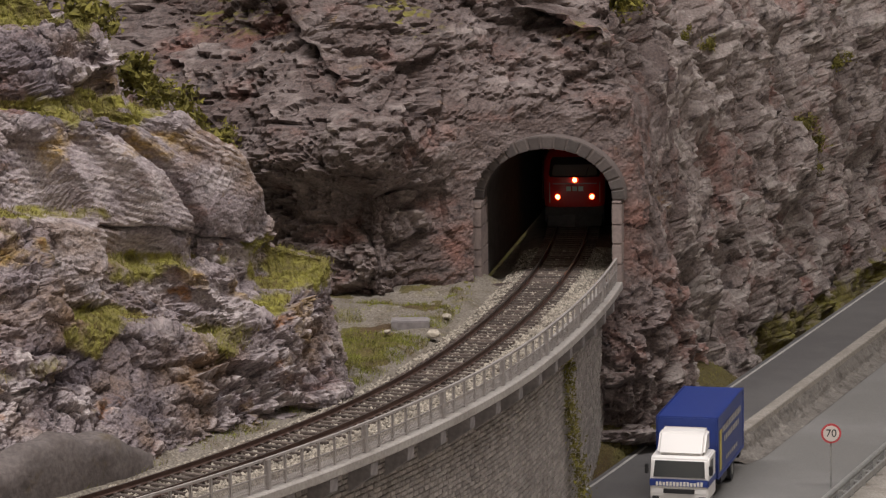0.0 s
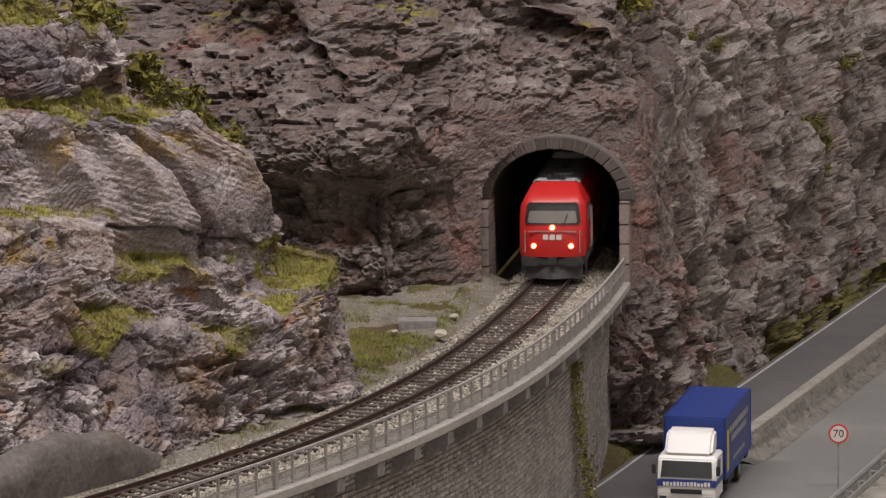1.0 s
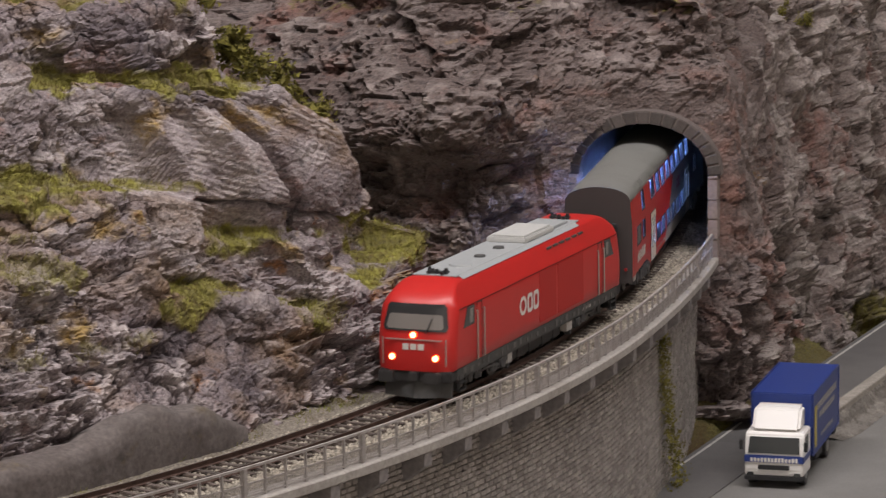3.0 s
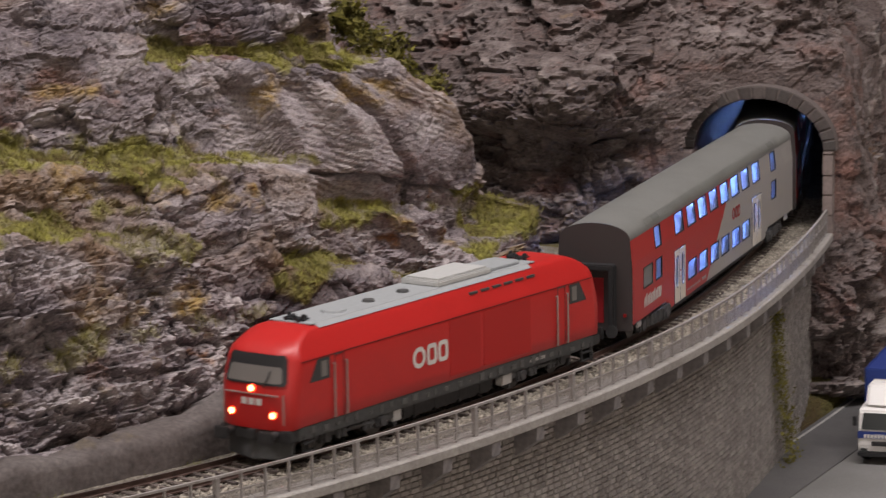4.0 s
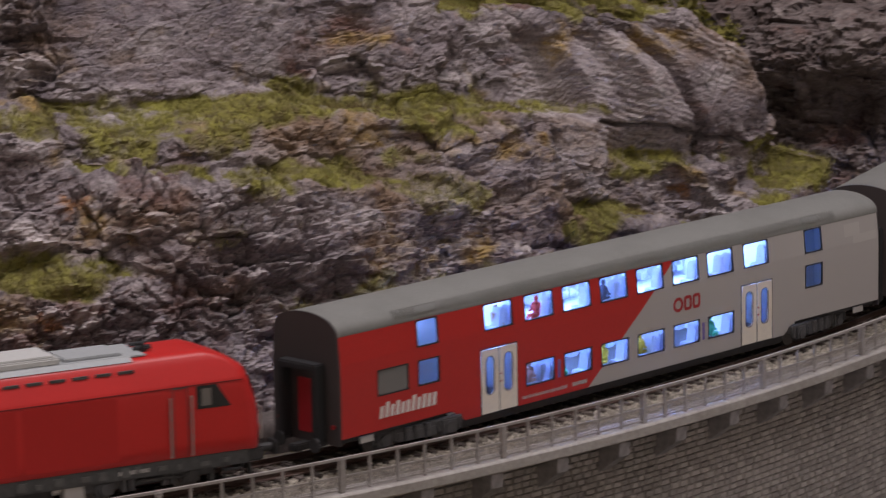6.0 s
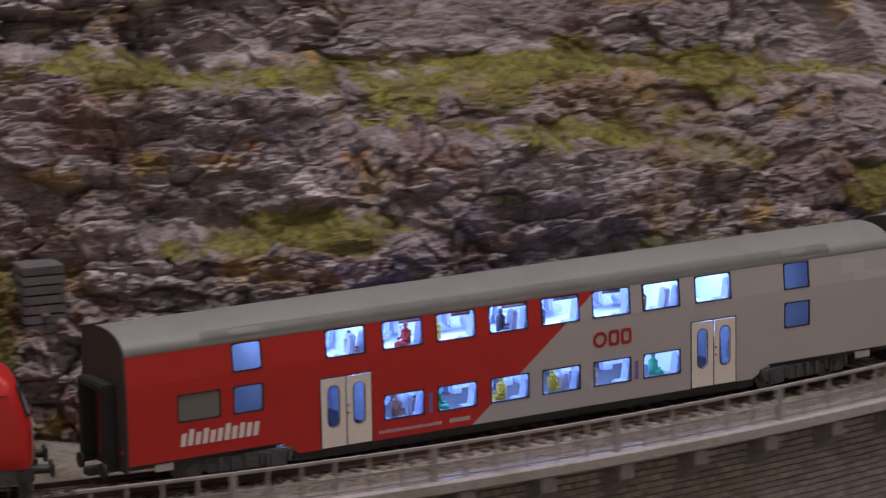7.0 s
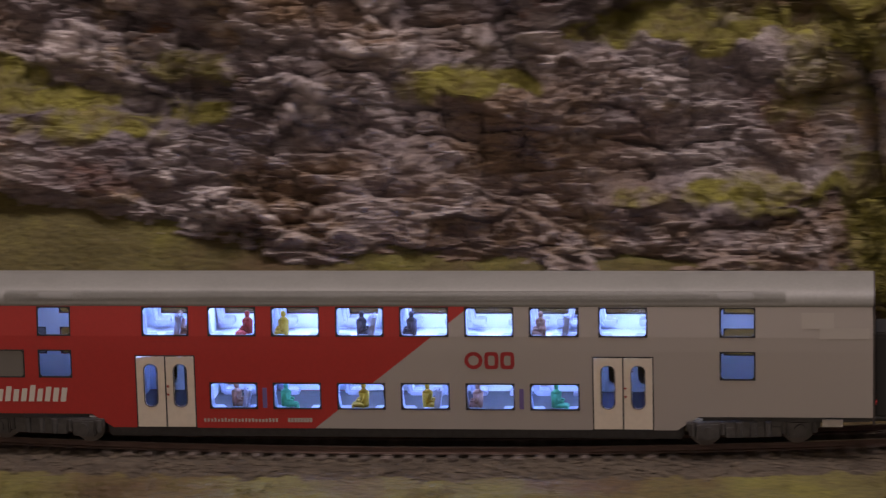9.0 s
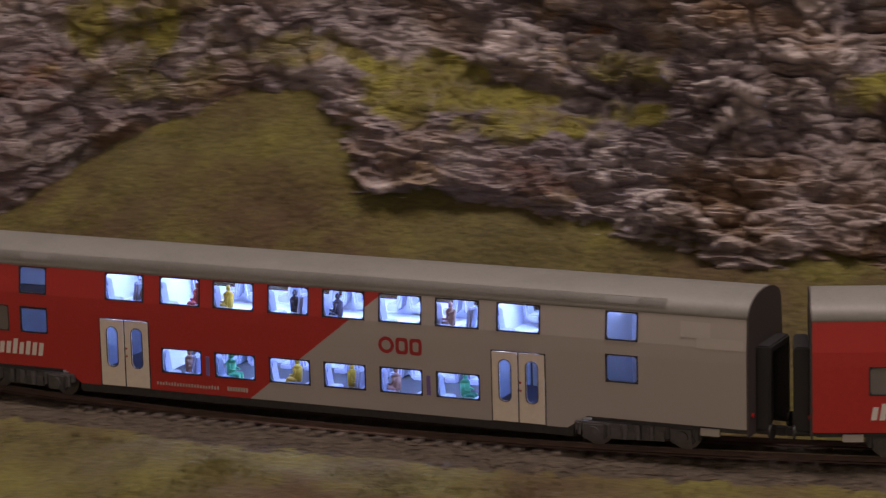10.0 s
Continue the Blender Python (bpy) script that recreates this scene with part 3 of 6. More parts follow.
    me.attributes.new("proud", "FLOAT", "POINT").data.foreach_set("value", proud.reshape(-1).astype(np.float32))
    tagged(part("rock_face", me, None), "dark grey and reddish model rock face with the tunnel", "rock", kind="structure")
    return P


# ---- ground ----


def build_ground():
    # inside the bend: platform of the line and the grass bank under the crags
    deg = np.linspace(-36, 82.7, 700)
    off = np.r_[np.linspace(0.020, 0.034, 12), np.linspace(0.0355, 0.26, 110)]
    D, O = np.meshgrid(deg, off)
    zf = foot_height(D)
    z = -0.0058 + 0.0035 * smooth(0.02, 0.034, O) + zf * np.clip((O - 0.026) / (0.006 + zf * 1.0), 0, 1.0) ** 0.9
    P = arc_points(np.radians(D), O, z)
    P[..., 2] += (fbm(P, 0.03, 5, 4) * 0.0028 + fbm(P, 0.006, 6, 2) * 0.0009) * np.clip((O - 0.022) / 0.012, 0.1, 1)
    me = grid_mesh("bank", P, True, mats=[SOIL, GRAVEL])
    gravel = (D > 28) & ((O < 0.034 + 0.006 * fbm(P, 0.02, 9, 3)) | ((D > 71) & (fbm(P, 0.02, 12, 3) > -0.3)) | ((D > 28) & (D < 54)))
    me.polygons.foreach_set("material_index", gravel[:-1, :-1].astype(np.int32).reshape(-1))
    tagged(part("ground_inner", me, None), "mossy bank and gravel beside the model railway", "ground", kind="structure")
    # in front of the line, before the viaduct begins
    deg = np.linspace(-40, 27.8, 420)
    off = np.linspace(-0.022, -0.60, 160)
    D, O = np.meshgrid(deg, off)
    z = -0.0054 - 0.16 * np.maximum(-O - 0.03, 0)
    P2 = arc_points(np.radians(D), O, z)
    P2[..., 2] += fbm(P2, 0.035, 15, 4) * 0.0045 * np.clip((-O - 0.028) / 0.02, 0.0, 1) + fbm(P2, 0.006, 16, 2) * 0.0006
    tagged(part("ground_front", grid_mesh("verge", P2, True, mats=[SOIL]), None), "mossy gravel verge in front of the track", "ground", kind="structure")
    low = np.stack(np.meshgrid(np.linspace(-1.9, 1.9, 120), np.linspace(0.3, 4.0, 120)), -1)
    P3 = np.concatenate([low, np.full((120, 120, 1), -0.125)], -1)
    P3[..., 2] += fbm(P3, 0.1, 25, 3) * 0.003
    ob = part("ground", grid_mesh("valley", P3, True, mats=[SOIL]), None)
    tagged(ob, "brown valley floor of the model landscape", "ground", kind="structure")
    return P, P2


# ---- the track ----


def sweep(prof, s0, s1, step, off=0.0):
    n = int((s1 - s0) / step) + 1
    rows = []
    for s in np.linspace(s0, s1, n):
        m = on_line(s, off)
        rows.append([tuple(m @ Vector((0, y, z))) for y, z in prof])
    P = np.array(rows)
    return np.concatenate([P, P[:, :1]], 1)


def build_track():
    track = thing("railway_track", "weathered model railway track with dark sleepers", "track")
    s0, s1 = R * radians(-36), PORTAL_S + 0.45
    prof = [(-1.0, -2.4), (1.0, -2.4), (0.95, -2.0), (0.25, -1.75), (0.22, -0.8), (0.42, -0.55), (0.42, 0.0), (-0.42, 0.0), (-0.42, -0.55), (-0.22, -0.8), (-0.25, -1.75), (-0.95, -2.0)]
    for side in (-1, 1):
        rail = part("rail", grid_mesh("rail", sweep([(y * MM, z * MM) for y, z in prof], s0, s1, 0.008, side * 8.65 * MM), False), RAIL, track)
        head = [(-0.36, 0.02), (0.36, 0.02), (0.36, 0.05), (-0.36, 0.05)]
        part("rail_head", grid_mesh("rail_head", sweep([(y * MM, z * MM) for y, z in head], s0, s1, 0.008, side * 8.65 * MM), False), RAIL_TOP, rail)
    bm = B()
    box(bm, -1.35 * MM, 1.35 * MM, -14.5 * MM, 14.5 * MM, -4.2 * MM, -2.3 * MM, 0.25 * MM)
    for y in (-8.65, 8.65):
        box(bm, -1.1 * MM, 1.1 * MM, (y - 2) * MM, (y + 2) * MM, -2.4 * MM, -2.0 * MM)
    me = bpy.data.meshes.new("sleeper")
    bm.to_mesh(me)
    bm.free()
    rnd = random.Random(4)
    s = s0
    while s < s1:
        part("sleeper", me, SLEEPER, track, "", on_line(s, rnd.uniform(-0.3, 0.3) * MM, rnd.uniform(-0.15, 0.1) * MM) @ pose(0, 0, 0, 0, 0, rnd.uniform(-0.8, 0.8)))
        s += 6.9 * MM
    # ballast bed with loose stones
    bed = np.array([(-0.030, -0.006), (-0.024, -0.0045), (-0.016, -0.0036), (0.0, -0.0034), (0.016, -0.0036), (0.021, -0.0045), (0.026, -0.007)])
    n = 600
    ss = np.linspace(s0, s1, n)
    th = ss / R
    P = np.stack([arc_points(th, o, z) for o, z in bed], 1)
    me = grid_mesh("ballast_bed", P, True, mats=[BALLAST_BED, BALLAST_DARK])
    me.polygons.foreach_set("material_index", np.repeat((ss[:-1] < R * radians(27.5)).astype(np.int32), len(bed) - 1))
    tagged(part("ballast_bed", me, None), "brown-grey gravel bed under the track", "gravel", kind="structure")
    rng = np.random.default_rng(7)
    count = 50000
    th = np.where(rng.random(count) < 0.76, rng.uniform(radians(27.5), (PORTAL_S + 0.1) / R, count), rng.uniform(s0 / R, radians(27.5), count))
    o = np.where(rng.random(count) < 0.45, rng.uniform(-0.031, -0.010, count), rng.uniform(-0.030, 0.024, count))
    z = np.interp(o, bed[:, 0], bed[:, 1]) + rng.uniform(-0.0002, 0.0006, count)
    c = arc_points(th, o, z)
    octa = np.array([(1, 0, 0), (-1, 0, 0), (0, 1, 0), (0, -1, 0), (0, 0, 0.8), (0, 0, -0.8)], float)
    size = rng.uniform(0.45, 1.05, count) * MM
    V = octa[None] * size[:, None, None] * rng.uniform(0.55, 1.2, (count, 6, 1))
    a = rng.uniform(0, 6.28, count)
    ca, sa = np.cos(a)[:, None], np.sin(a)[:, None]
    V = np.stack([V[..., 0] * ca - V[..., 1] * sa, V[..., 0] * sa + V[..., 1] * ca, V[..., 2]], -1) + c[:, None]
    T = np.array([[0, 2, 4], [2, 1, 4], [1, 3, 4], [3, 0, 4], [2, 0, 5], [1, 2, 5], [3, 1, 5], [0, 3, 5]])
    bridge = th > radians(27.5)
    tagged(part("ballast", soup("ballast", V[bridge], T), BALLAST), "loose tan and grey ballast stones on the viaduct", "gravel", kind="stuff")
    tagged(part("ballast", soup("ballast_brown", V[~bridge], T), BALLAST_BROWN), "loose dark brown ballast stones along the embankment", "gravel", kind="stuff")


# ---- viaduct with railing ----
V0, V1 = radians(28.2), radians(82.6)


def arc_sweep(prof, a0, a1, n):
    """Profile points (outwards from the line, height) swept round the bend and closed."""
    th = np.linspace(a0, a1, n)
    P = np.stack([arc_points(th, -o, z) for o, z in prof], 1)
    return np.concatenate([P, P[:, :1]], 1)


def build_viaduct():
    via = thing("viaduct", "curved railway viaduct with concrete walkway and masonry wall", "bridge")
    wall = part("wall_core", grid_mesh("core", arc_sweep([(0.0262, -0.13), (0.0262, -0.008), (0.02, -0.008), (0.02, -0.13)], V0, V1 + 0.02, 120), True), MORTAR, via)
    part("edge_beam", grid_mesh("beam", arc_sweep([(0.0300, -0.0078), (0.0372, -0.0078), (0.0378, -0.0072), (0.0378, -0.0042), (0.0372, -0.0036), (0.0300, -0.0036)], V0, V1, 200), False), CONCRETE, via, "weathered grey concrete edge beam")
    part("walkway", grid_mesh("walk", arc_sweep([(0.0265, -0.0082), (0.0302, -0.0082), (0.0302, -0.0040), (0.0265, -0.0040)], V0, V1, 200), False), CONCRETE, via)
    # corbels under the beam
    bm = B()
    vs = [bm.verts.new((x * MM, y * MM, z * MM)) for x in (-2.8, 2.8) for y, z in ((-26.4, -7.9), (-37.2, -7.9), (-37.0, -13.0), (-26.4, -20.5))]
    for f in ((0, 1, 2, 3), (7, 6, 5, 4), (0, 4, 5, 1), (1, 5, 6, 2), (2, 6, 7, 3), (3, 7, 4, 0)):
        bm.faces.new([vs[i] for i in f])
    me = bpy.data.meshes.new("corbel")
    bm.to_mesh(me)
    bm.free()
    for i in range(28):
        part("corbel", me, CORBEL, via, "", on_line(R * radians(28.67 + 1.92 * i)))
    # masonry: courses of rough stones; the nearest ones are single pieces
    rng = random.Random(11)
    stone = B()
    box(stone, -0.5, 0.5, -0.5, 0.5, -0.5, 0.5)
    for v in stone.verts:
        if v.co.y < 0:
            v.co.x *= 0.84
            v.co.z *= 0.80
    sm = bpy.data.meshes.new("stone_block")
    stone.to_mesh(sm)
    stone.free()
    unit = np.array([v.co for v in sm.vertices])
    faces = np.array([list(p.vertices) for p in sm.polygons])
    rest, singles, course = [], 0, 0
    z = -0.0095
    while z > -0.125:
        h = rng.uniform(2.0, 2.7) * MM
        s = R * V0 + rng.uniform(0, 3) * MM
        while s < R * V1 + 0.02:
            w = rng.uniform(3.2, 6.0) * MM
            depth = rng.uniform(0.9, 1.5) * MM
            m = on_line(s + w / 2, -0.0262 - depth * 0.2, z - h / 2)
            size = (w * 0.93, depth, h * 0.9)
            if singles < 300 and R * radians(50) < s < R * radians(56) and z < -0.012:
                o = part("stone_block", sm, MASONRY, wall, "", m)
                o.scale = size
                singles += 1
            else:
                M = np.array(m)
                rest.append((unit * np.array(size)) @ M[:3, :3].T + M[:3, 3])
            s += w
        z -= h
    tagged(part("stone_course", soup("stones", np.array(rest), faces), MASONRY, wall), kind="stuff")
    build_railing(via)
    # wing wall at the near end
    bm = B()
    box(bm, -0.075, 0.004, -0.0030, 0.0030, -0.12, -0.0005, 0.0005)
    for v in bm.verts:
        if v.co.z > -0.05:
            v.co.z += 0.16 * min(v.co.x, 0)
    part("wing_wall", bm, CONCRETE, via, "sloping concrete wing wall", pose(-0.267, 0.992, 0, 0, 0, 68))


def build_railing(via):
    fence = thing("walkway_railing", "grey model bridge railing with mesh infill panels", "railing")
    for z0, z1, o in ((7.6, 8.5, 0.55), (-3.0, -2.4, 0.25), (1.7, 2.2, 0.2)):
        prof = [((34.6 - o) * MM, z0 * MM), ((34.6 + o) * MM, z0 * MM), ((34.6 + o) * MM, z1 * MM), ((34.6 - o) * MM, z1 * MM)]
        part("handrail" if z0 > 5 else "rail_bar", grid_mesh("bar", arc_sweep(prof, V0, V1, 220), False), RAILING, fence)
    thin, thick = B(), B()
    box(thin, -0.42 * MM, 0.42 * MM, -35.1 * MM, -34.1 * MM, -3.6 * MM, 7.7 * MM)
    box(thick, -1.1 * MM, 1.1 * MM, -35.7 * MM, -33.7 * MM, -3.6 * MM, 7.9 * MM, 0.2 * MM)
    mt, mk = bpy.data.meshes.new("post"), bpy.data.meshes.new("post_wide")
    thin.to_mesh(mt), thick.to_mesh(mk)
    thin.free(), thick.free()
    step = 0.0112
    start = R * radians(57.3)
    k0, k1 = math.ceil((R * V0 - start) / step), math.floor((R * V1 - start) / step)
    for k in range(k0, k1 + 1):
        part("post", mk if k % 6 == 0 else mt, RAILING, fence, "", on_line(start + k * step))
    # woven infill between the two lower bars
    lat, pitch = [], 1.15 * MM
    n = int(R * (V1 - V0) / pitch)
    for i in range(n):
        for d in (-1, 1):
            s = R * V0 + i * pitch
            a, b = on_line(s), on_line(s + d * 2.3 * MM)
            pts = []
            for m, z in ((a, -2.5), (b, 1.8)):
                for dx, dy in ((-0.16, -0.06), (0.16, -0.06), (0.16, 0.06), (-0.16, 0.06)):
                    pts.append(tuple(m @ Vector((dx * MM, (-34.6 + dy + 0.08 * d) * MM, z * MM))))
            lat.append(pts)
    tagged(part("mesh_infill", soup("lattice", np.array(lat), BOX_Q), RAILING, fence), kind="stuff")


# ---- tunnel ----


def arch(hw, spring, rise, n=20, foot=-0.004):
    """Outline of the opening from the left foot over the crown to the right foot."""
    pts = [(-hw, foot)]
    pts += [(-hw * math.cos(math.pi * i / n), spring + rise * math.sin(math.pi * i / n)) for i in range(n + 1)]
    return pts + [(hw, foot)]


def build_tunnel():
    m = on_line(PORTAL_S)
    pts = arch(0.0330, 0.0375, 0.0262, 24)
    rows = [[tuple(m @ Vector((x, y, z))) for y, z in pts] for x in np.linspace(-0.002, 0.62, 30)]
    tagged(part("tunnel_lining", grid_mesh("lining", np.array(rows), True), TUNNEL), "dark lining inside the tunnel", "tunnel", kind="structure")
    floor = B()
    box(floor, -0.002, 0.62, -0.034, 0.034, -0.012, -0.0075)
    tagged(part("tunnel_floor", floor, BALLAST_BED, None, "", m), "dark gravel floor of the tunnel", "tunnel", kind="structure")
    # added end wall that closes the modelled bore in the dark
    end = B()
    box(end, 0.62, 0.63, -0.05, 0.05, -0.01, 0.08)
    tagged(part("tunnel_end", end, TUNNEL, None, "", m), "dark wall added to close the far end of the tunnel", "tunnel", kind="structure")
    portal = thing("tunnel_portal", "stone arch of a model tunnel portal with pale piers", "tunnel portal", m=m)
    ring = B()
    inner, outer = arch(0.0327, 0.0375, 0.0258, 40)[1:-1], arch(0.0392, 0.0375, 0.0322, 40)[1:-1]
    n = len(inner)
    P = []
    for x in (-0.0016, 0.010):
        P.append([ring.verts.new((x, y, z)) for y, z in inner] + [ring.verts.new((x, y, z)) for y, z in outer])
    for i in range(n - 1):
        for a, b in ((P[0][i], P[0][i + 1]),):
            ring.faces.new((P[0][i], P[0][i + 1], P[0][n + i + 1], P[0][n + i]))
            ring.faces.new((P[0][i], P[1][i], P[1][i + 1], P[0][i + 1]))
            ring.faces.new((P[0][n + i], P[0][n + i + 1], P[1][n + i + 1], P[1][n + i]))
    part("mortar_ring", ring, PORTAL_JOINT, portal)
    count = 17
    for i in range(count):
        a0, a1 = math.pi * (i + 0.07) / count, math.pi * (i + 0.93) / count
        bm = B()
        vs = []
        for x in (-0.0021, 0.006):
            for a, hw, rise in ((a0, 0.0325, 0.0256), (a1, 0.0325, 0.0256), (a1, 0.0390, 0.0320), (a0, 0.0390, 0.0320)):
                vs.append(bm.verts.new((x, -hw * math.cos(a), 0.0375 + rise * math.sin(a))))
        for f in BOX_Q:
            bm.faces.new([vs[k] for k in f])
        bmesh.ops.bevel(bm, geom=bm.edges[:], offset=0.0004, segments=1, affect="EDGES")
        part("voussoir", bm, VOUSSOIR, portal)
    rng = random.Random(3)
    for side, w in ((-1, 0.0050), (1, 0.0085)):
        z = -0.004
        while z < 0.037:
            h = min(rng.uniform(0.0085, 0.012), 0.0375 - z)
            bm = B()
            y0 = side * 0.0325
            y1 = side * (0.0325 + w)
            front = -0.004 if side < 0 else -0.012
            box(bm, front, 0.012, min(y0, y1), max(y0, y1), z, z + h - 0.0003, 0.0004)
            part("pier_stone", bm, PILLAR, portal, "pale reddish pier stone")
            z += h


# ---- road, verge and crash barrier below ----
ROAD = pose(0.1837, 1.5743, -0.0852, 0, 0, 64.5)


def sink(x):
    """The upper lane comes down to the level of the lower road where the two meet."""
    return -0.0104 * (1 - smooth(0.10, 0.165, x))


def strip(name, x0, x1, prof, mat, label, category, level=False):
    """A band along the road: profile of (across to the right, height)."""
    n = 120
    P = np.array([[tuple(ROAD @ Vector((x, -(y + (0 if level else 1.2 * sink(x))), z + (0 if level else sink(x))))) for y, z in prof] for x in np.linspace(x0, x1, n)])
    return tagged(part(name, grid_mesh(name, P, False), mat), label, category, kind="structure")


def build_road():
    strip("road", -0.5, 2.2, [(-0.004, -0.02), (-0.004, 0.0), (0.033, 0.0), (0.033, -0.02)], ASPHALT, "dark grey model asphalt lane", "road")
    strip("lane_line", -0.5, 2.2, [(-0.0012, 0.0003), (0.0004, 0.0003)], ROAD_PAINT, "pale painted edge line", "road marking")
    strip("kerb_wall", 0.14, 2.2, [(0.0325, -0.02), (0.0325, 0.0012), (0.033, 0.0018), (0.0385, 0.0018), (0.039, 0.0012), (0.0402, -0.012)], KERB, "tan concrete kerb wall between two lanes", "kerb")
    U, V = np.meshgrid(np.linspace(0.14, 1.3, 500), np.linspace(0, 1, 14))
    L = np.stack([U, -(np.interp(V, [0, 0.5, 1], [0.0385, 0.0430, 0.0500]) + 1.2 * sink(U)), np.interp(V, [0, 0.5, 1], [0.0, -0.0075, -0.0108]) + sink(U) * (1 - V)], -1)
    P = L @ np.array(ROAD.to_3x3()).T + np.array(ROAD.translation)
    v, e = facets(P, 0.006, 210, (1.3, 1.3, 0.8))
    P[..., 2] += (0.0010 * v - 0.0010 * np.exp(-e / 0.08)) * np.sin(np.pi * np.clip(V, 0, 1))
    tagged(part("stone_bank", grid_mesh("stone_bank", P, False), BANK_STONE), "rough grey stone bank between the lanes", "stone bank", kind="structure")
    strip("road_lower", -0.5, 2.2, [(0.0, -0.03), (0.002, -0.011), (0.112, -0.011), (0.112, -0.03)], ASPHALT_PALE, "pale grey model asphalt road", "road", True)
    strip("road_shoulder", -0.5, 2.2, [(0.111, -0.0115), (0.125, -0.012), (0.20, -0.03), (0.6, -0.03)], KERB, "tan gravel shoulder", "shoulder", True)
    # grassed bank between the viaduct's foot and the lane
    U, V = np.meshgrid(np.linspace(-0.25, 0.30, 120), np.linspace(0, 1, 30))
    L = np.stack([U, 0.003 + V * 0.075 - 1.2 * sink(U), -0.002 + sink(U) * (1 - V) ** 3 + 0.034 * V ** 0.8 * smooth(-0.16, 0.02, U)], -1)
    P = L @ np.array(ROAD.to_3x3()).T + np.array(ROAD.translation)
    P[..., 2] += fbm(P, 0.02, 44, 3) * 0.002
    me = grid_mesh("grass_bank", P, True, mats=[SOIL])
    tagged(part("grass_bank", me, None), "mossy bank at the foot of the viaduct", "ground", kind="structure")
    return P


def build_barrier():
    rail = thing("crash_barrier", "grey steel crash barrier on short posts at the road", "barrier")
    n = 60
    prof = [(0.1075, -0.0035), (0.1085, -0.0045), (0.1075, -0.0055), (0.1085, -0.0065), (0.1075, -0.0075), (0.1092, -0.0075), (0.1098, -0.0065), (0.1092, -0.0055), (0.1098, -0.0045), (0.1092, -0.0035), (0.1075, -0.0035)]
    P = np.array([[tuple(ROAD @ Vector((x, -y, z))) for y, z in prof] for x in np.linspace(-0.3, 0.9, n)])
    part("beam", grid_mesh("beam", P, False), STEEL, rail)
    post = B()
    box(post, -0.6 * MM, 0.6 * MM, -113.2 * MM, -111.6 * MM, -13 * MM, -3.4 * MM, 0.1 * MM)
    box(post, -0.6 * MM, 0.6 * MM, -116.5 * MM, -111.6 * MM, -4.2 * MM, -3.5 * MM)
    me = bpy.data.meshes.new("post")
    post.to_mesh(me)
    post.free()
    for i in range(52):
        part("post", me, STEEL, rail, "", ROAD @ pose(-0.3 + i * 0.0115 * 2, 0, 0))
    P = np.array([[tuple(ROAD @ Vector((x, -y, z))) for y, z in ((0.1158, -0.0035), (0.1168, -0.0035), (0.1168, -0.0062), (0.1158, -0.0062), (0.1158, -0.0035))] for x in np.linspace(-0.3, 0.9, n)])
    part("rear_beam", grid_mesh("rear_beam", P, False), STEEL, rail)


def build_retaining_wall():
    n = 90
    th = np.radians(np.linspace(36.5, 53.6, n))
    top = np.interp(np.degrees(th), [36.5, 40, 44, 47.5, 49, 51, 52.5, 53.6], [0.003, 0.0075, 0.0085, 0.0105, 0.0155, 0.0165, 0.011, 0.000])
    rows = []
    for k, (o, f) in enumerate(((0.0258, 0.0), (0.0262, 0.4), (0.0275, 0.85), (0.0300, 1.0), (0.036, 1.04), (0.050, 0.7))):
        rows.append(arc_points(th, np.full(n, o), top * f - (0.008 if k == 0 else 0)))
    P = np.array(rows)
    P[..., :2] += (fbm(P, 0.03, 77, 3)[..., None] * 0.0020)
    P[..., 2] += fbm(P, 0.012, 78, 3) * 0.0024
    tagged(part("retaining_wall", grid_mesh("plaster", P, True), PLASTER), "smooth grey plastered bank at the foot of the bluff", "wall", kind="structure")


UNDERSLAT = material("slat_dark", (0.12, 0.105, 0.112), 0.8, grain=(400, 0.25), piece=0.25)


def build_panels():
    """Dark slatted panels let into the rock behind the line."""
    for deg, w, h in ((29.5, 0.015, 0.027), (31.9, 0.017, 0.024)):
        p = thing("slatted_panel", "dark grey slatted retaining panel in the rock", "retaining panel", "slatted panels behind the track", on_line(R * radians(deg), 0.079, 0.030))
        n = 8
        for k in range(n):
            bm = B()
            z = h * k / n
            box(bm, -w / 2, w / 2, -0.0015, 0.012, z, z + h / n * 0.86, 0.0003)
            part("slat", bm, UNDERSLAT, p)


def build_slab():
    bm = B()
    box(bm, -0.009, 0.009, -0.006, 0.006, -0.004, 0.0012, 0.0005)
    tagged(part("cover_slab", bm, CORBEL, None, "", pose(0.110, 1.583, 0.0, 0, 0, -4)), "flat grey concrete cover slab on the grass", "slab")
    rng = random.Random(6)
    for x, y, r in ((0.1185, 1.556, 0.0035), (0.1285, 1.600, 0.0022), (0.098, 1.565, 0.0018)):
        bm = B()
        bmesh.ops.create_icosphere(bm, subdivisions=2, radius=r)
        for v in bm.verts:
            v.co *= rng.uniform(0.8, 1.15)
            v.co.z *= 0.6
        tagged(part("boulder", bm, BALLAST, None, "", pose(x, y, -0.001)), "small pale boulder on the grass", "boulder", "boulders by the slab")


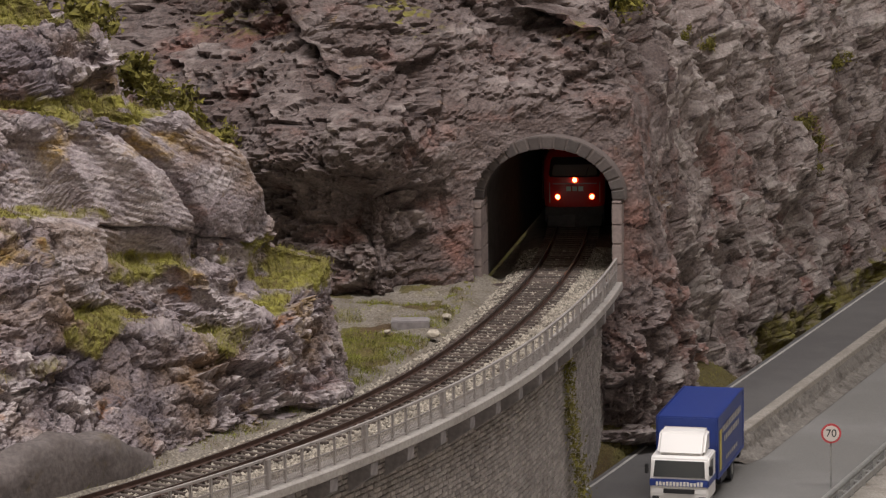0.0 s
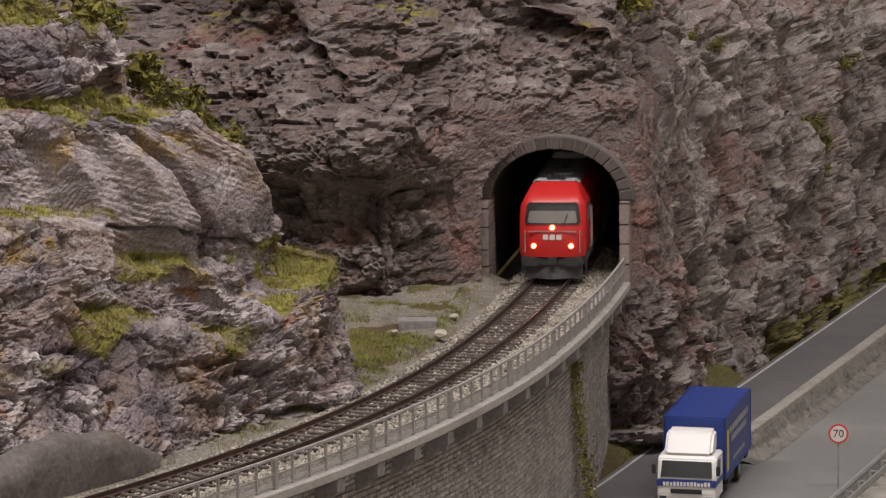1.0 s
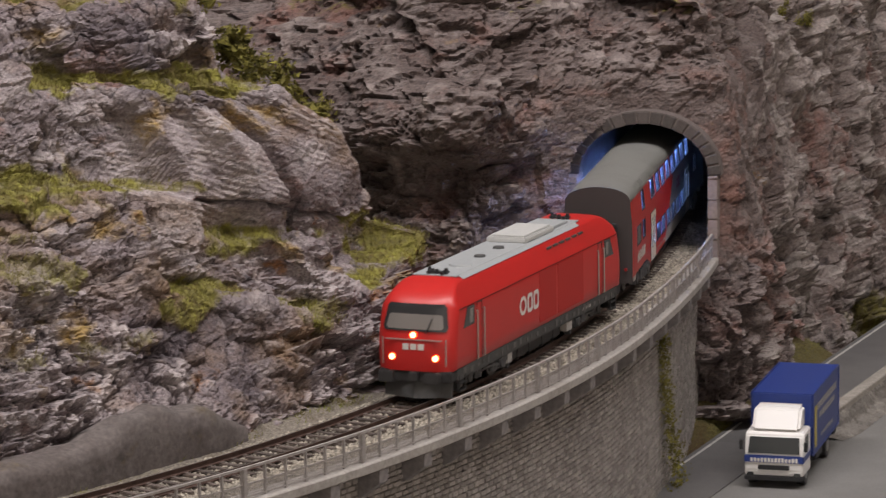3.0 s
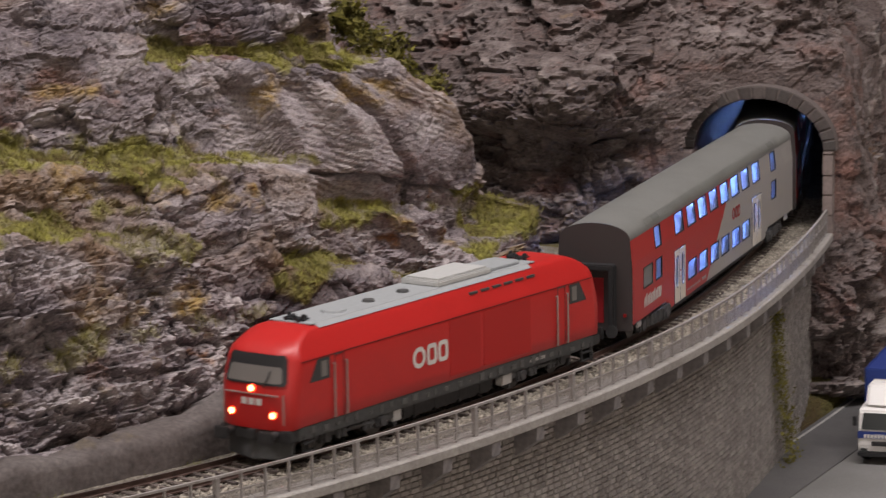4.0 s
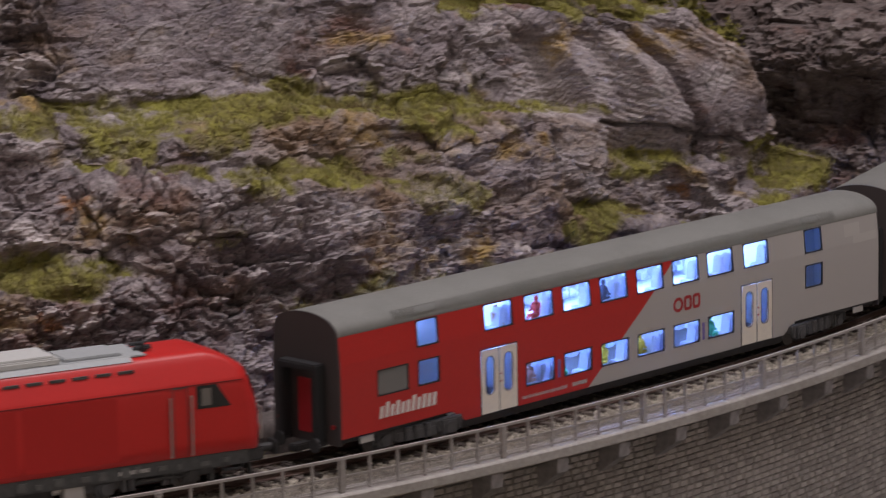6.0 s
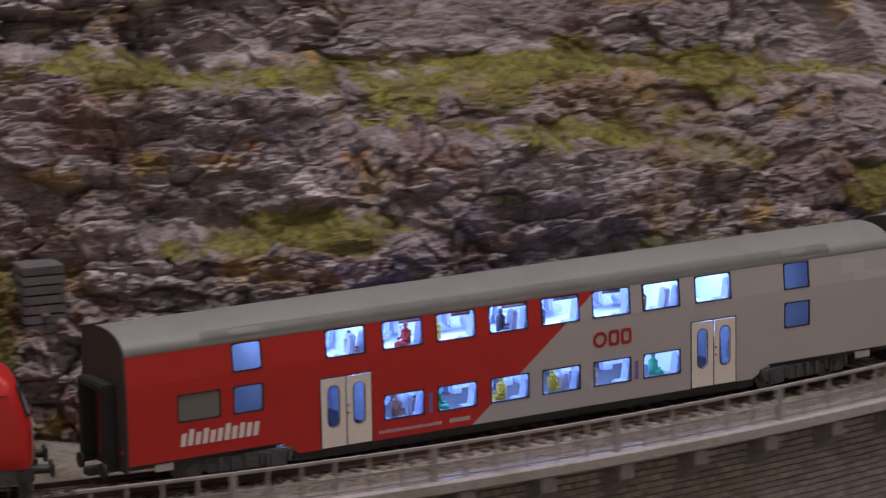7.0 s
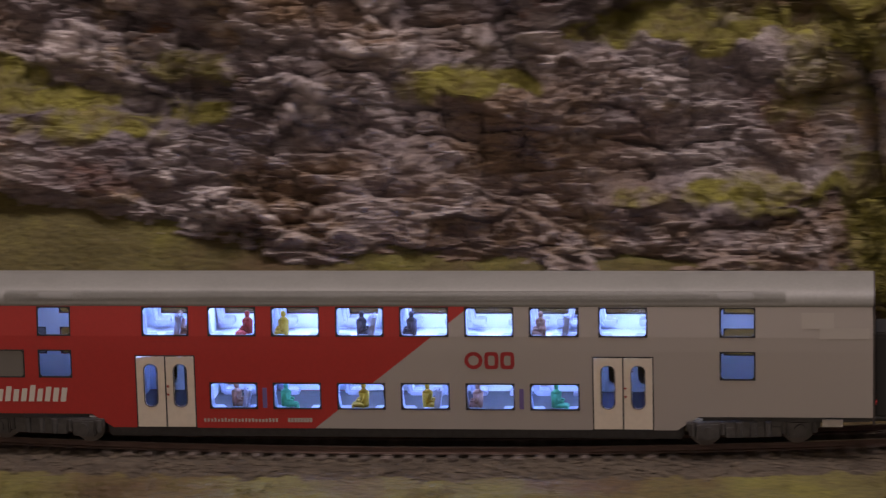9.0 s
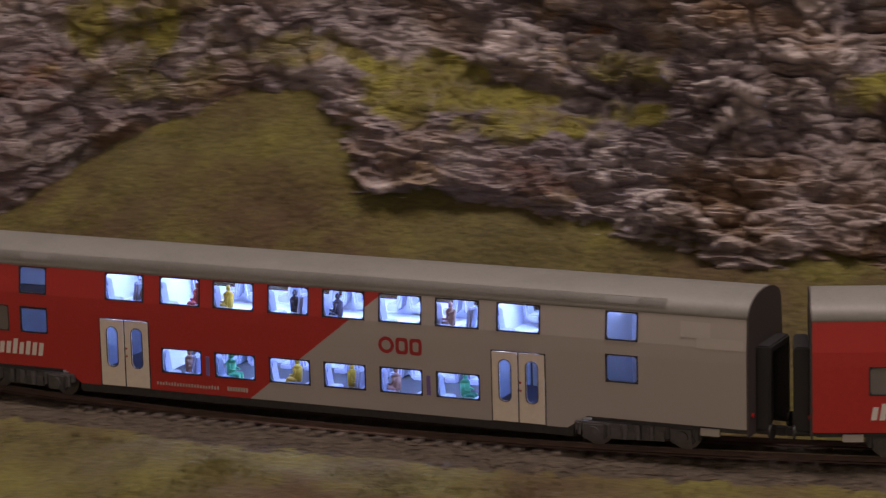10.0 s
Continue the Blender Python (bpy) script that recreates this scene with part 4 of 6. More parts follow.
def blades(name, roots, mat, label, low=0.0016, high=0.0038, seed=1, wide=0.00016):
    """Standing grass fibres at the points given."""
    rng = np.random.default_rng(seed)
    n = len(roots)
    h = rng.uniform(low, high, n)
    a = rng.uniform(0, 6.283, n)
    lean = rng.normal(0, 0.45, (n, 2)) * h[:, None]
    side = np.stack([np.cos(a), np.sin(a)], -1) * wide * rng.uniform(0.7, 1.6, (n, 1))
    base = roots - np.array([0, 0, 0.0006])
    l = np.concatenate([base[:, :2] - side, base[:, 2:]], -1)
    r = np.concatenate([base[:, :2] + side, base[:, 2:]], -1)
    tip = np.concatenate([base[:, :2] + lean, base[:, 2:] + h[:, None]], -1)
    V = np.stack([l, r, tip], 1)
    tagged(part(name, soup(name, V, np.array([[0, 1, 2]])), mat), label, "grass", kind="stuff")


def pick(P, weight, count, seed):
    """Random points of a sheet, denser where the weight is high."""
    rng = np.random.default_rng(seed)
    w = np.clip(weight, 0, None)
    area = np.linalg.norm(np.cross(np.gradient(P, axis=0), np.gradient(P, axis=1)), axis=-1)
    w = (w * area).reshape(-1)
    i = rng.choice(len(w), count, p=w / w.sum())
    return P.reshape(-1, 3)[i] + rng.normal(0, 0.0006, (count, 3)) * np.array([1, 1, 0.2])


def plant_grass():
    blades("ledge_grass", pick(BLUFF, np.clip(MOSS - 0.22, 0, 1), 70000, 2), GRASS, "yellow-green flock grass on the rock ledges", 0.0012, 0.0034, 3)
    deg = np.degrees(np.arctan2(BANK[..., 0] - CX, CY - BANK[..., 1]))
    off = R - np.hypot(BANK[..., 0] - CX, BANK[..., 1] - CY)
    tuft = np.clip(fbm(BANK, 0.02, 31, 3) + 0.25, 0, 1)
    vis = (off < 0.14) & (off > 0.026) & (deg > -14)
    blades("bank_grass", pick(BANK, np.where(vis & (deg < 28), tuft + 0.25, 0), 60000, 4), GRASS, "olive flock grass on the bank behind the track", 0.001, 0.0026, 5)
    near = vis & (deg > 40) & (((deg > 64) & (deg < 78) & (off > 0.028)) | (off < 0.036))
    blades("lineside_grass", pick(BANK, np.where(near, np.clip(fbm(BANK, 0.012, 33, 3) + 0.15 + 0.6 * ((deg > 64) & (deg < 72) & (off < 0.07)), 0, 1), 0), 30000, 6), GRASS_FRESH, "fresh green flock grass beside the track", 0.001, 0.003, 7)
    offv = R - np.hypot(VERGE[..., 0] - CX, VERGE[..., 1] - CY)
    blades("verge_grass", pick(VERGE, np.where((offv < -0.034) & (offv > -0.14), np.clip(fbm(VERGE, 0.02, 35, 3) + 0.1, 0, 1), 0), 30000, 8), GRASS_DRY, "dry olive grass on the verge before the track", 0.0014, 0.0048, 9)
    blades("foot_grass", pick(LOWBANK, np.clip(fbm(LOWBANK, 0.02, 36, 3) + 0.5, 0, 1), 14000, 10), GRASS, "moss at the foot of the viaduct", 0.001, 0.003, 11)


def shrub(where, size, seed, label="yellow-green foam shrub on the rock", name="shrub", spread=(1, 1, 0.8)):
    """A clump of many small leaves round a few uneven boughs."""
    rng = np.random.default_rng(seed)
    boughs = rng.normal(0, 0.5, (7, 3)) * np.array(spread)
    n = 650
    c = boughs[rng.integers(0, 7, n)] + rng.normal(0, 0.24, (n, 3))
    c = c * size
    k = rng.uniform(0.05, 0.12, (n, 1, 1)) * size
    V = c[:, None] + rng.normal(0, 1, (n, 4, 3)) * k
    me = soup(name, V, np.array([[0, 1, 2], [0, 2, 3]]))
    return tagged(part(name, me, LEAF, None, "", pose(*where)), label, "shrub", "shrubs on the rock")


def plant_shrubs():
    for k, (x, z, s) in enumerate(((0.222, 0.131, 0.008), (0.236, 0.129, 0.011), (0.250, 0.128, 0.010), (0.262, 0.127, 0.007), (0.395, 0.016, 0.009), (0.408, 0.004, 0.010), (0.402, -0.008, 0.008), (0.300, 0.092, 0.005), (0.312, 0.086, 0.005),
                                   (0.43, 0.050, 0.008), (0.35, 0.128, 0.007), (0.41, 0.135, 0.010))):
        i = np.argmin(np.abs(FACE[..., 0] - x) + np.abs(FACE[..., 2] - z))
        q = FACE.reshape(-1, 3)[i]
        shrub((q[0], q[1] - s * 0.3, q[2]), s, 40 + k)
    for k, (x, y, z, s) in enumerate(((-0.032, 1.60, 0.139, 0.016), (-0.012, 1.61, 0.116, 0.014), (0.004, 1.61, 0.102, 0.012), (0.018, 1.62, 0.088, 0.012), (0.024, 1.63, 0.080, 0.010))):
        shrub((x, y, z), s, 70 + k, "olive foam shrub between the rock masses")
    for k, (deg, off, z, s) in enumerate(((27.9, 0.072, 0.030, 0.008), (27.7, 0.078, 0.040, 0.007), (27.9, 0.083, 0.052, 0.006), (27.6, 0.112, 0.108, 0.008))):
        m = on_line(R * radians(deg), off, z)
        shrub(tuple(m.translation), s, 90 + k, "olive mossy shrub in the cleft of the rock")
    ivy = thing("ivy", "olive ivy climbing on the masonry wall", "climbing plant")
    rng = np.random.default_rng(9)
    for k in range(16):
        z = -0.016 - k * 0.0056
        m = on_line(R * radians(74.9 + 1.6 * (k / 16) ** 2 + rng.normal(0, 0.12)), -0.0290 - 0.006 * (k / 16) ** 2, z)
        n = 70
        c = rng.normal(0, 1, (n, 3)) * np.array([0.0024 + 0.0075 * (k / 16) ** 1.6, 0.0012, 0.0045])
        V = c[:, None] + rng.normal(0, 0.0006, (n, 4, 3))
        M = np.array(m)
        part("sprig", soup("sprig", V @ M[:3, :3].T + M[:3, 3], np.array([[0, 1, 2], [0, 2, 3]])), LEAF, ivy)


build_hall()
BLUFF, MOSS = build_bluff()
FACE = build_mountain()
BANK, VERGE = build_ground()
build_retaining_wall()
build_panels()
build_slab()
build_track()
build_viaduct()
build_tunnel()
LOWBANK = build_road()
build_barrier()
plant_grass()
plant_shrubs()


# ---- paint for the vehicles ----


def livery():
    """Side paint of a coach: red towards the front, warm grey towards the back, parted by a slanting line."""
    m = material("coach_paint", (0.43, 0.020, 0.016), 0.42, grain=(900, 0.04))
    nt = m.node_tree
    n, l = nt.nodes, nt.links
    b = n["Principled BSDF"]
    red = b.inputs["Base Color"].links[0].from_socket
    tc = n.new("ShaderNodeTexCoord")
    sep = n.new("ShaderNodeSeparateXYZ")
    l.new(tc.outputs["Object"], sep.inputs[0])
    a = n.new("ShaderNodeMath")
    a.operation = "MULTIPLY_ADD"
    a.inputs[1].default_value = -1.267
    l.new(sep.outputs["Z"], a.inputs[0])
    l.new(sep.outputs["X"], a.inputs[2])
    g = n.new("ShaderNodeMath")
    g.operation = "GREATER_THAN"
    g.inputs[1].default_value = -0.0325
    l.new(a.outputs[0], g.inputs[0])
    x = n.new("ShaderNodeMix")
    x.data_type = "RGBA"
    l.new(g.outputs[0], x.inputs["Factor"])
    l.new(red, x.inputs["A"])
    x.inputs["B"].default_value = (0.375, 0.352, 0.338, 1)
    l.new(x.outputs["Result"], b.inputs["Base Color"])
    return m


def clear_glass(name, tint, mix=0.25, rough=0.05):
    m = bpy.data.materials.new(name)
    m.use_nodes = True
    n, l = m.node_tree.nodes, m.node_tree.links
    n.remove(n["Principled BSDF"])
    t, g, f, x = n.new("ShaderNodeBsdfTransparent"), n.new("ShaderNodeBsdfGlossy"), n.new("ShaderNodeFresnel"), n.new("ShaderNodeMixShader")
    t.inputs[0].default_value = (*tint, 1)
    g.inputs["Roughness"].default_value = rough
    f.inputs["IOR"].default_value = 1.45
    l.new(f.outputs[0], x.inputs[0])
    l.new(t.outputs[0], x.inputs[1])
    l.new(g.outputs[0], x.inputs[2])
    l.new(x.outputs[0], n["Material Output"].inputs["Surface"])
    return m


COACH_SIDE = livery()
COACH_ROOF = material("coach_roof", (0.20, 0.20, 0.19), 0.5, spots=[((0.17, 0.17, 0.16), 40, 0.45, 0.7)], grain=(900, 0.05))
ROOF_PANEL = material("roof_panel", (0.155, 0.155, 0.148), 0.55)
COACH_END = material("coach_end", (0.045, 0.036, 0.036), 0.6)
DOOR_PAINT = material("door_paint", (0.72, 0.66, 0.57), 0.45, grain=(700, 0.04))
RUBBER = material("dark_rubber", (0.018, 0.018, 0.02), 0.6)
UNDER = material("underframe", (0.030, 0.029, 0.030), 0.6, grain=(500, 0.25))
BOGIE = material("bogie_plastic", (0.062, 0.060, 0.062), 0.55, grain=(500, 0.2))
BOGIE_PALE = material("frame_fitting_grey", (0.10, 0.098, 0.095), 0.5, grain=(500, 0.2))
WHEEL = material("wheel_steel", (0.10, 0.09, 0.085), 0.4, 0.6)
LINING = material("coach_lining", (0.62, 0.66, 0.72), 0.6)
SEAT = material("seat_plastic", (0.36, 0.38, 0.46), 0.6)
GLOW = material("led_strip", (0.8, 0.85, 1.0), 0.5, emit=((0.28, 0.46, 1.0), 36.0))
GLASS = clear_glass("window_glass", (0.93, 0.95, 1.0))
TINTED = clear_glass("tinted_glass", (0.17, 0.185, 0.21))
BLIND = material("blind_window", (0.16, 0.155, 0.15), 0.25)
LOGO_RED = material("logo_red", (0.33, 0.015, 0.02), 0.45)
LETTER = material("letter_white", (0.66, 0.63, 0.60), 0.5)
LETTER_GREY = material("letter_grey", (0.42, 0.40, 0.38), 0.5)
LOCO_RED = material("loco_red", (0.50, 0.020, 0.018), 0.38, spots=[((0.46, 0.018, 0.016), 30, 0.45, 0.7)], grain=(900, 0.03))
LOCO_GREY = material("loco_roof_grey", (0.34, 0.355, 0.365), 0.5, grain=(600, 0.06))
LOCO_PALE = material("loco_fan_grey", (0.50, 0.50, 0.49), 0.45, grain=(600, 0.06))
LOCO_FRAME = material("loco_frame", (0.060, 0.060, 0.060), 0.6, grain=(500, 0.2))
LOCO_GLASS = material("loco_glass", (0.03, 0.03, 0.032), 0.12)
LOCO_BLIND = material("loco_screen", (0.17, 0.155, 0.145), 0.18)
LAMP_WHITE = material("headlamp", (1, 0.9, 0.7), 0.4, emit=((1.0, 0.36, 0.11), 5.5))
# the ring's own red glow stands for the halo round a lit lamp
LAMP_HALO = material("lamp_halo_ring", (0.8, 0.1, 0.03), 0.4, emit=((1.0, 0.05, 0.01), 2.0))
TAIL_RED = material("tail_lamp", (0.3, 0.01, 0.01), 0.3)
HANDLE = material("handrail_grey", (0.34, 0.30, 0.28), 0.4, 0.3)
FIGURES = [material("figure_" + n, c, 0.7) for n, c in (("yellow", (0.55, 0.36, 0.02)), ("red", (0.5, 0.04, 0.03)), ("violet", (0.16, 0.12, 0.36)), ("dark", (0.05, 0.045, 0.06)), ("green", (0.03, 0.42, 0.20)), ("skin", (0.40, 0.22, 0.15)))]


def cells(bm, xs, zs, y_of, skip, side, out=0.0):
    """A side wall of cells between the lines xs and zs, with openings where skip() says so."""
    grid = {}

    def vert(i, j):
        if (i, j) not in grid:
            grid[i, j] = bm.verts.new((xs[i] * MM, side * (y_of(zs[j]) + out) * MM, zs[j] * MM))
        return grid[i, j]
    for i in range(len(xs) - 1):
        for j in range(len(zs) - 1):
            if not skip((xs[i] + xs[i + 1]) / 2, (zs[j] + zs[j + 1]) / 2):
                q = [vert(i, j), vert(i + 1, j), vert(i + 1, j + 1), vert(i, j + 1)]
                bm.faces.new(q if side < 0 else q[::-1])


def rounded(x0, x1, z0, z1, r, n=4):
    pts = []
    for cx, cz, a in ((x1 - r, z1 - r, 0), (x0 + r, z1 - r, 90), (x0 + r, z0 + r, 180), (x1 - r, z0 + r, 270)):
        for k in range(n + 1):
            t = radians(a + 90 * k / n)
            pts.append((cx + r * math.cos(t), cz + r * math.sin(t)))
    return pts


def ring(x0, x1, z0, z1, y_of, side, w, r, depth=0.5, lift=0.25, square=False):
    """A flat frame round an opening; with square its outer edge has true corners."""
    bm = B()
    a, b = rounded(x0, x1, z0, z1, r), rounded(x0 - w, x1 + w, z0 - w, z1 + w, 0.03 if square else r + w)
    n = len(a)
    rows = []
    for pts, lf in ((a, -depth), (a, lift), (b, lift), (b, -0.1)):
        rows.append([bm.verts.new((x * MM, side * (y_of(z) + lf) * MM, z * MM)) for x, z in pts])
    for p, q in zip(rows, rows[1:]):
        for i in range(n):
            f = (p[i], q[i], q[(i + 1) % n], p[(i + 1) % n])
            bm.faces.new(f if side > 0 else f[::-1])
    return bm


def pane(x0, x1, z0, z1, y_of, side, r, lift):
    bm = B()
    pts = rounded(x0, x1, z0, z1, r)
    vs = [bm.verts.new((x * MM, side * (y_of(z) + lift) * MM, z * MM)) for x, z in pts]
    bm.faces.new(vs if side < 0 else vs[::-1])
    return bm


def coach_y(z):
    """Half width of the coach at a height, in millimetres."""
    if z <= 33:
        return 16.1
    return 16.1 - 1.1 * ((z - 33) / 12.7) ** 1.5


UPPER = [(-79.6, -64.6), (-58.4, -43.0), (-38.0, -22.6), (-17.4, -2.1), (3.0, 18.4), (23.6, 39.0), (44.0, 59.5), (65.8, 81.0)]
LOWER = UPPER[1:7]
SMALL = [(-113.6, -102.8), (103.6, 114.6)]
DOORS = [(-82.2, -62.9), (63.7, 82.8)]


def figure_mesh():
    bm = B()
    bmesh.ops.create_uvsphere(bm, u_segments=10, v_segments=8, radius=0.95 * MM, matrix=Matrix.Translation((0, 0, 7.4 * MM)) @ Matrix.Diagonal((0.9, 0.85, 1.15, 1)))
    cyl(bm, (0.3 * MM, 0, 0.6 * MM), (0, 0, 5.4 * MM), 1.25 * MM, 10, 1.75 * MM)
    cyl(bm, (0, 0, 5.4 * MM), (0, 0, 6.6 * MM), 1.75 * MM, 10, 0.5 * MM)
    for y in (-1, 1):
        cyl(bm, (0, y * 1.6 * MM, 5.2 * MM), (-0.5 * MM, y * 2.0 * MM, 3.0 * MM), 0.55 * MM, 7, 0.45 * MM)
        cyl(bm, (-0.5 * MM, y * 2.0 * MM, 3.0 * MM), (-2.4 * MM, y * 1.2 * MM, 2.8 * MM), 0.45 * MM, 7, 0.35 * MM)
        cyl(bm, (0.2 * MM, y * 0.8 * MM, 1.1 * MM), (-3.4 * MM, y * 0.9 * MM, 1.3 * MM), 0.8 * MM, 8, 0.65 * MM)
        cyl(bm, (-3.3 * MM, y * 0.9 * MM, 1.5 * MM), (-3.6 * MM, y * 0.9 * MM, -1.4 * MM), 0.6 * MM, 8, 0.5 * MM)
    me = bpy.data.meshes.new("figurine")
    bm.to_mesh(me)
    bm.free()
    for p in me.polygons:
        p.use_smooth = True
    return me


def seat_mesh():
    bm = B()
    box(bm, -2.2 * MM, 2.0 * MM, -2.6 * MM, 2.6 * MM, 0, 2.4 * MM, 0.4 * MM)
    box(bm, 0.9 * MM, 2.7 * MM, -2.7 * MM, 2.7 * MM, 1.0 * MM, 9.4 * MM, 0.7 * MM, pose(0, 0, 0, 0, 9, 0))
    box(bm, 0.5 * MM, 1.2 * MM, -1.7 * MM, 1.7 * MM, 7.0 * MM, 9.2 * MM, 0.3 * MM, pose(0, 0, 0, 0, 9, 0))
    me = bpy.data.meshes.new("seat")
    bm.to_mesh(me)
    bm.free()
    me.materials.append(SEAT)
    return me


def wheelset(parent, x, r=5.2):
    bm = B()
    for y in (-8.6, 8.6):
        cyl(bm, (x * MM, (y - 1.2) * MM, r * MM), (x * MM, (y + 1.2) * MM, r * MM), r * MM, 20)
        cyl(bm, (x * MM, (y - 1.35) * MM, r * MM), (x * MM, (y + 1.35) * MM, r * MM), r * 0.55 * MM, 12)
    cyl(bm, (x * MM, -9 * MM, r * MM), (x * MM, 9 * MM, r * MM), 0.9 * MM, 8)
    part("wheelset", bm, WHEEL, parent)


def coach_bogie(parent, name="bogie"):
    bm = B()
    for y in (-1, 1):
        box(bm, -21 * MM, 21 * MM, (y * 12.2 - 1.1) * MM, (y * 12.2 + 1.1) * MM, 5.6 * MM, 8.4 * MM, 0.3 * MM)
        box(bm, -9 * MM, 9 * MM, (y * 12.4 - 1.2) * MM, (y * 12.4 + 1.2) * MM, 3.4 * MM, 7.0 * MM, 0.4 * MM)
        for x in (-14.5, 14.5):
            box(bm, (x - 3.8) * MM, (x + 3.8) * MM, (y * 12.6 - 1.3) * MM, (y * 12.6 + 1.3) * MM, 3.0 * MM, 8.2 * MM, 0.5 * MM)
            cyl(bm, (x * MM, y * 12.5 * MM, 5.2 * MM), (x * MM, y * 14.4 * MM, 5.2 * MM), 2.0 * MM, 12)
            for dx in (-4.8, 4.8):
                cyl(bm, ((x + dx) * MM, y * 13.0 * MM, 4.4 * MM), ((x + dx) * MM, y * 13.0 * MM, 8.0 * MM), 0.9 * MM, 8)
        for x in (-4.5, 0, 4.5):
            cyl(bm, (x * MM, y * 13.4 * MM, 3.8 * MM), (x * MM, y * 13.4 * MM, 8.2 * MM), 1.2 * MM, 8)
    box(bm, -5 * MM, 5 * MM, -12 * MM, 12 * MM, 5.6 * MM, 8.6 * MM)
    bmesh.ops.scale(bm, vec=(1.0, 1.14, 1.06), verts=bm.verts)
    g = part(name, bm, BOGIE, parent)
    for x in (-14.5, 14.5):
        wheelset(g, x)
    return g


def lettering(bm, x0, z0, count, w, h, gap, lean, y, side=-1, rng=None):
    """Slanted plain bars in place of a painted word."""
    x = x0
    for i in range(count):
        hh = h * (1.0 if rng is None else rng.uniform(0.72, 1.0))
        vs = [bm.verts.new((a * MM, side * y * MM, b * MM)) for a, b in ((x, z0), (x + w, z0), (x + w + lean * hh, z0 + hh), (x + lean * hh, z0 + hh))]
        bm.faces.new(vs)
        x += w + gap


def logo(x0, z0, h, y, side, mat, parent, name="emblem"):
    """A rail emblem as plain shapes: a ring and two rounded square frames."""
    w = h * 1.02
    n = 32
    for cx, wide, power in ((x0 + w * 0.5, w, 1.0), (x0 + w * 1.49, w * 0.78, 0.45), (x0 + w * 2.37, w * 0.78, 0.45)):
        bm = B()
        rings = []
        for rx, rz in ((wide / 2, h / 2), (wide / 2 - h * 0.21, h / 2 - h * 0.21)):
            ring = []
            for i in range(n):
                t = 2 * math.pi * (i + 0.5) / n
                c, d = math.cos(t), math.sin(t)
                ring.append(bm.verts.new(((cx + rx * math.copysign(abs(c) ** power, c)) * MM, side * y * MM, (z0 + h / 2 + rz * math.copysign(abs(d) ** power, d)) * MM)))
            rings.append(ring)
        a, b = rings
        for i in range(n):
            bm.faces.new((a[i], a[(i + 1) % n], b[(i + 1) % n], b[i]))
        for f in bm.faces:
            f.normal_update()
            if f.normal.y * side < 0:
                f.normal_flip()
        part(name, bm, mat, parent)


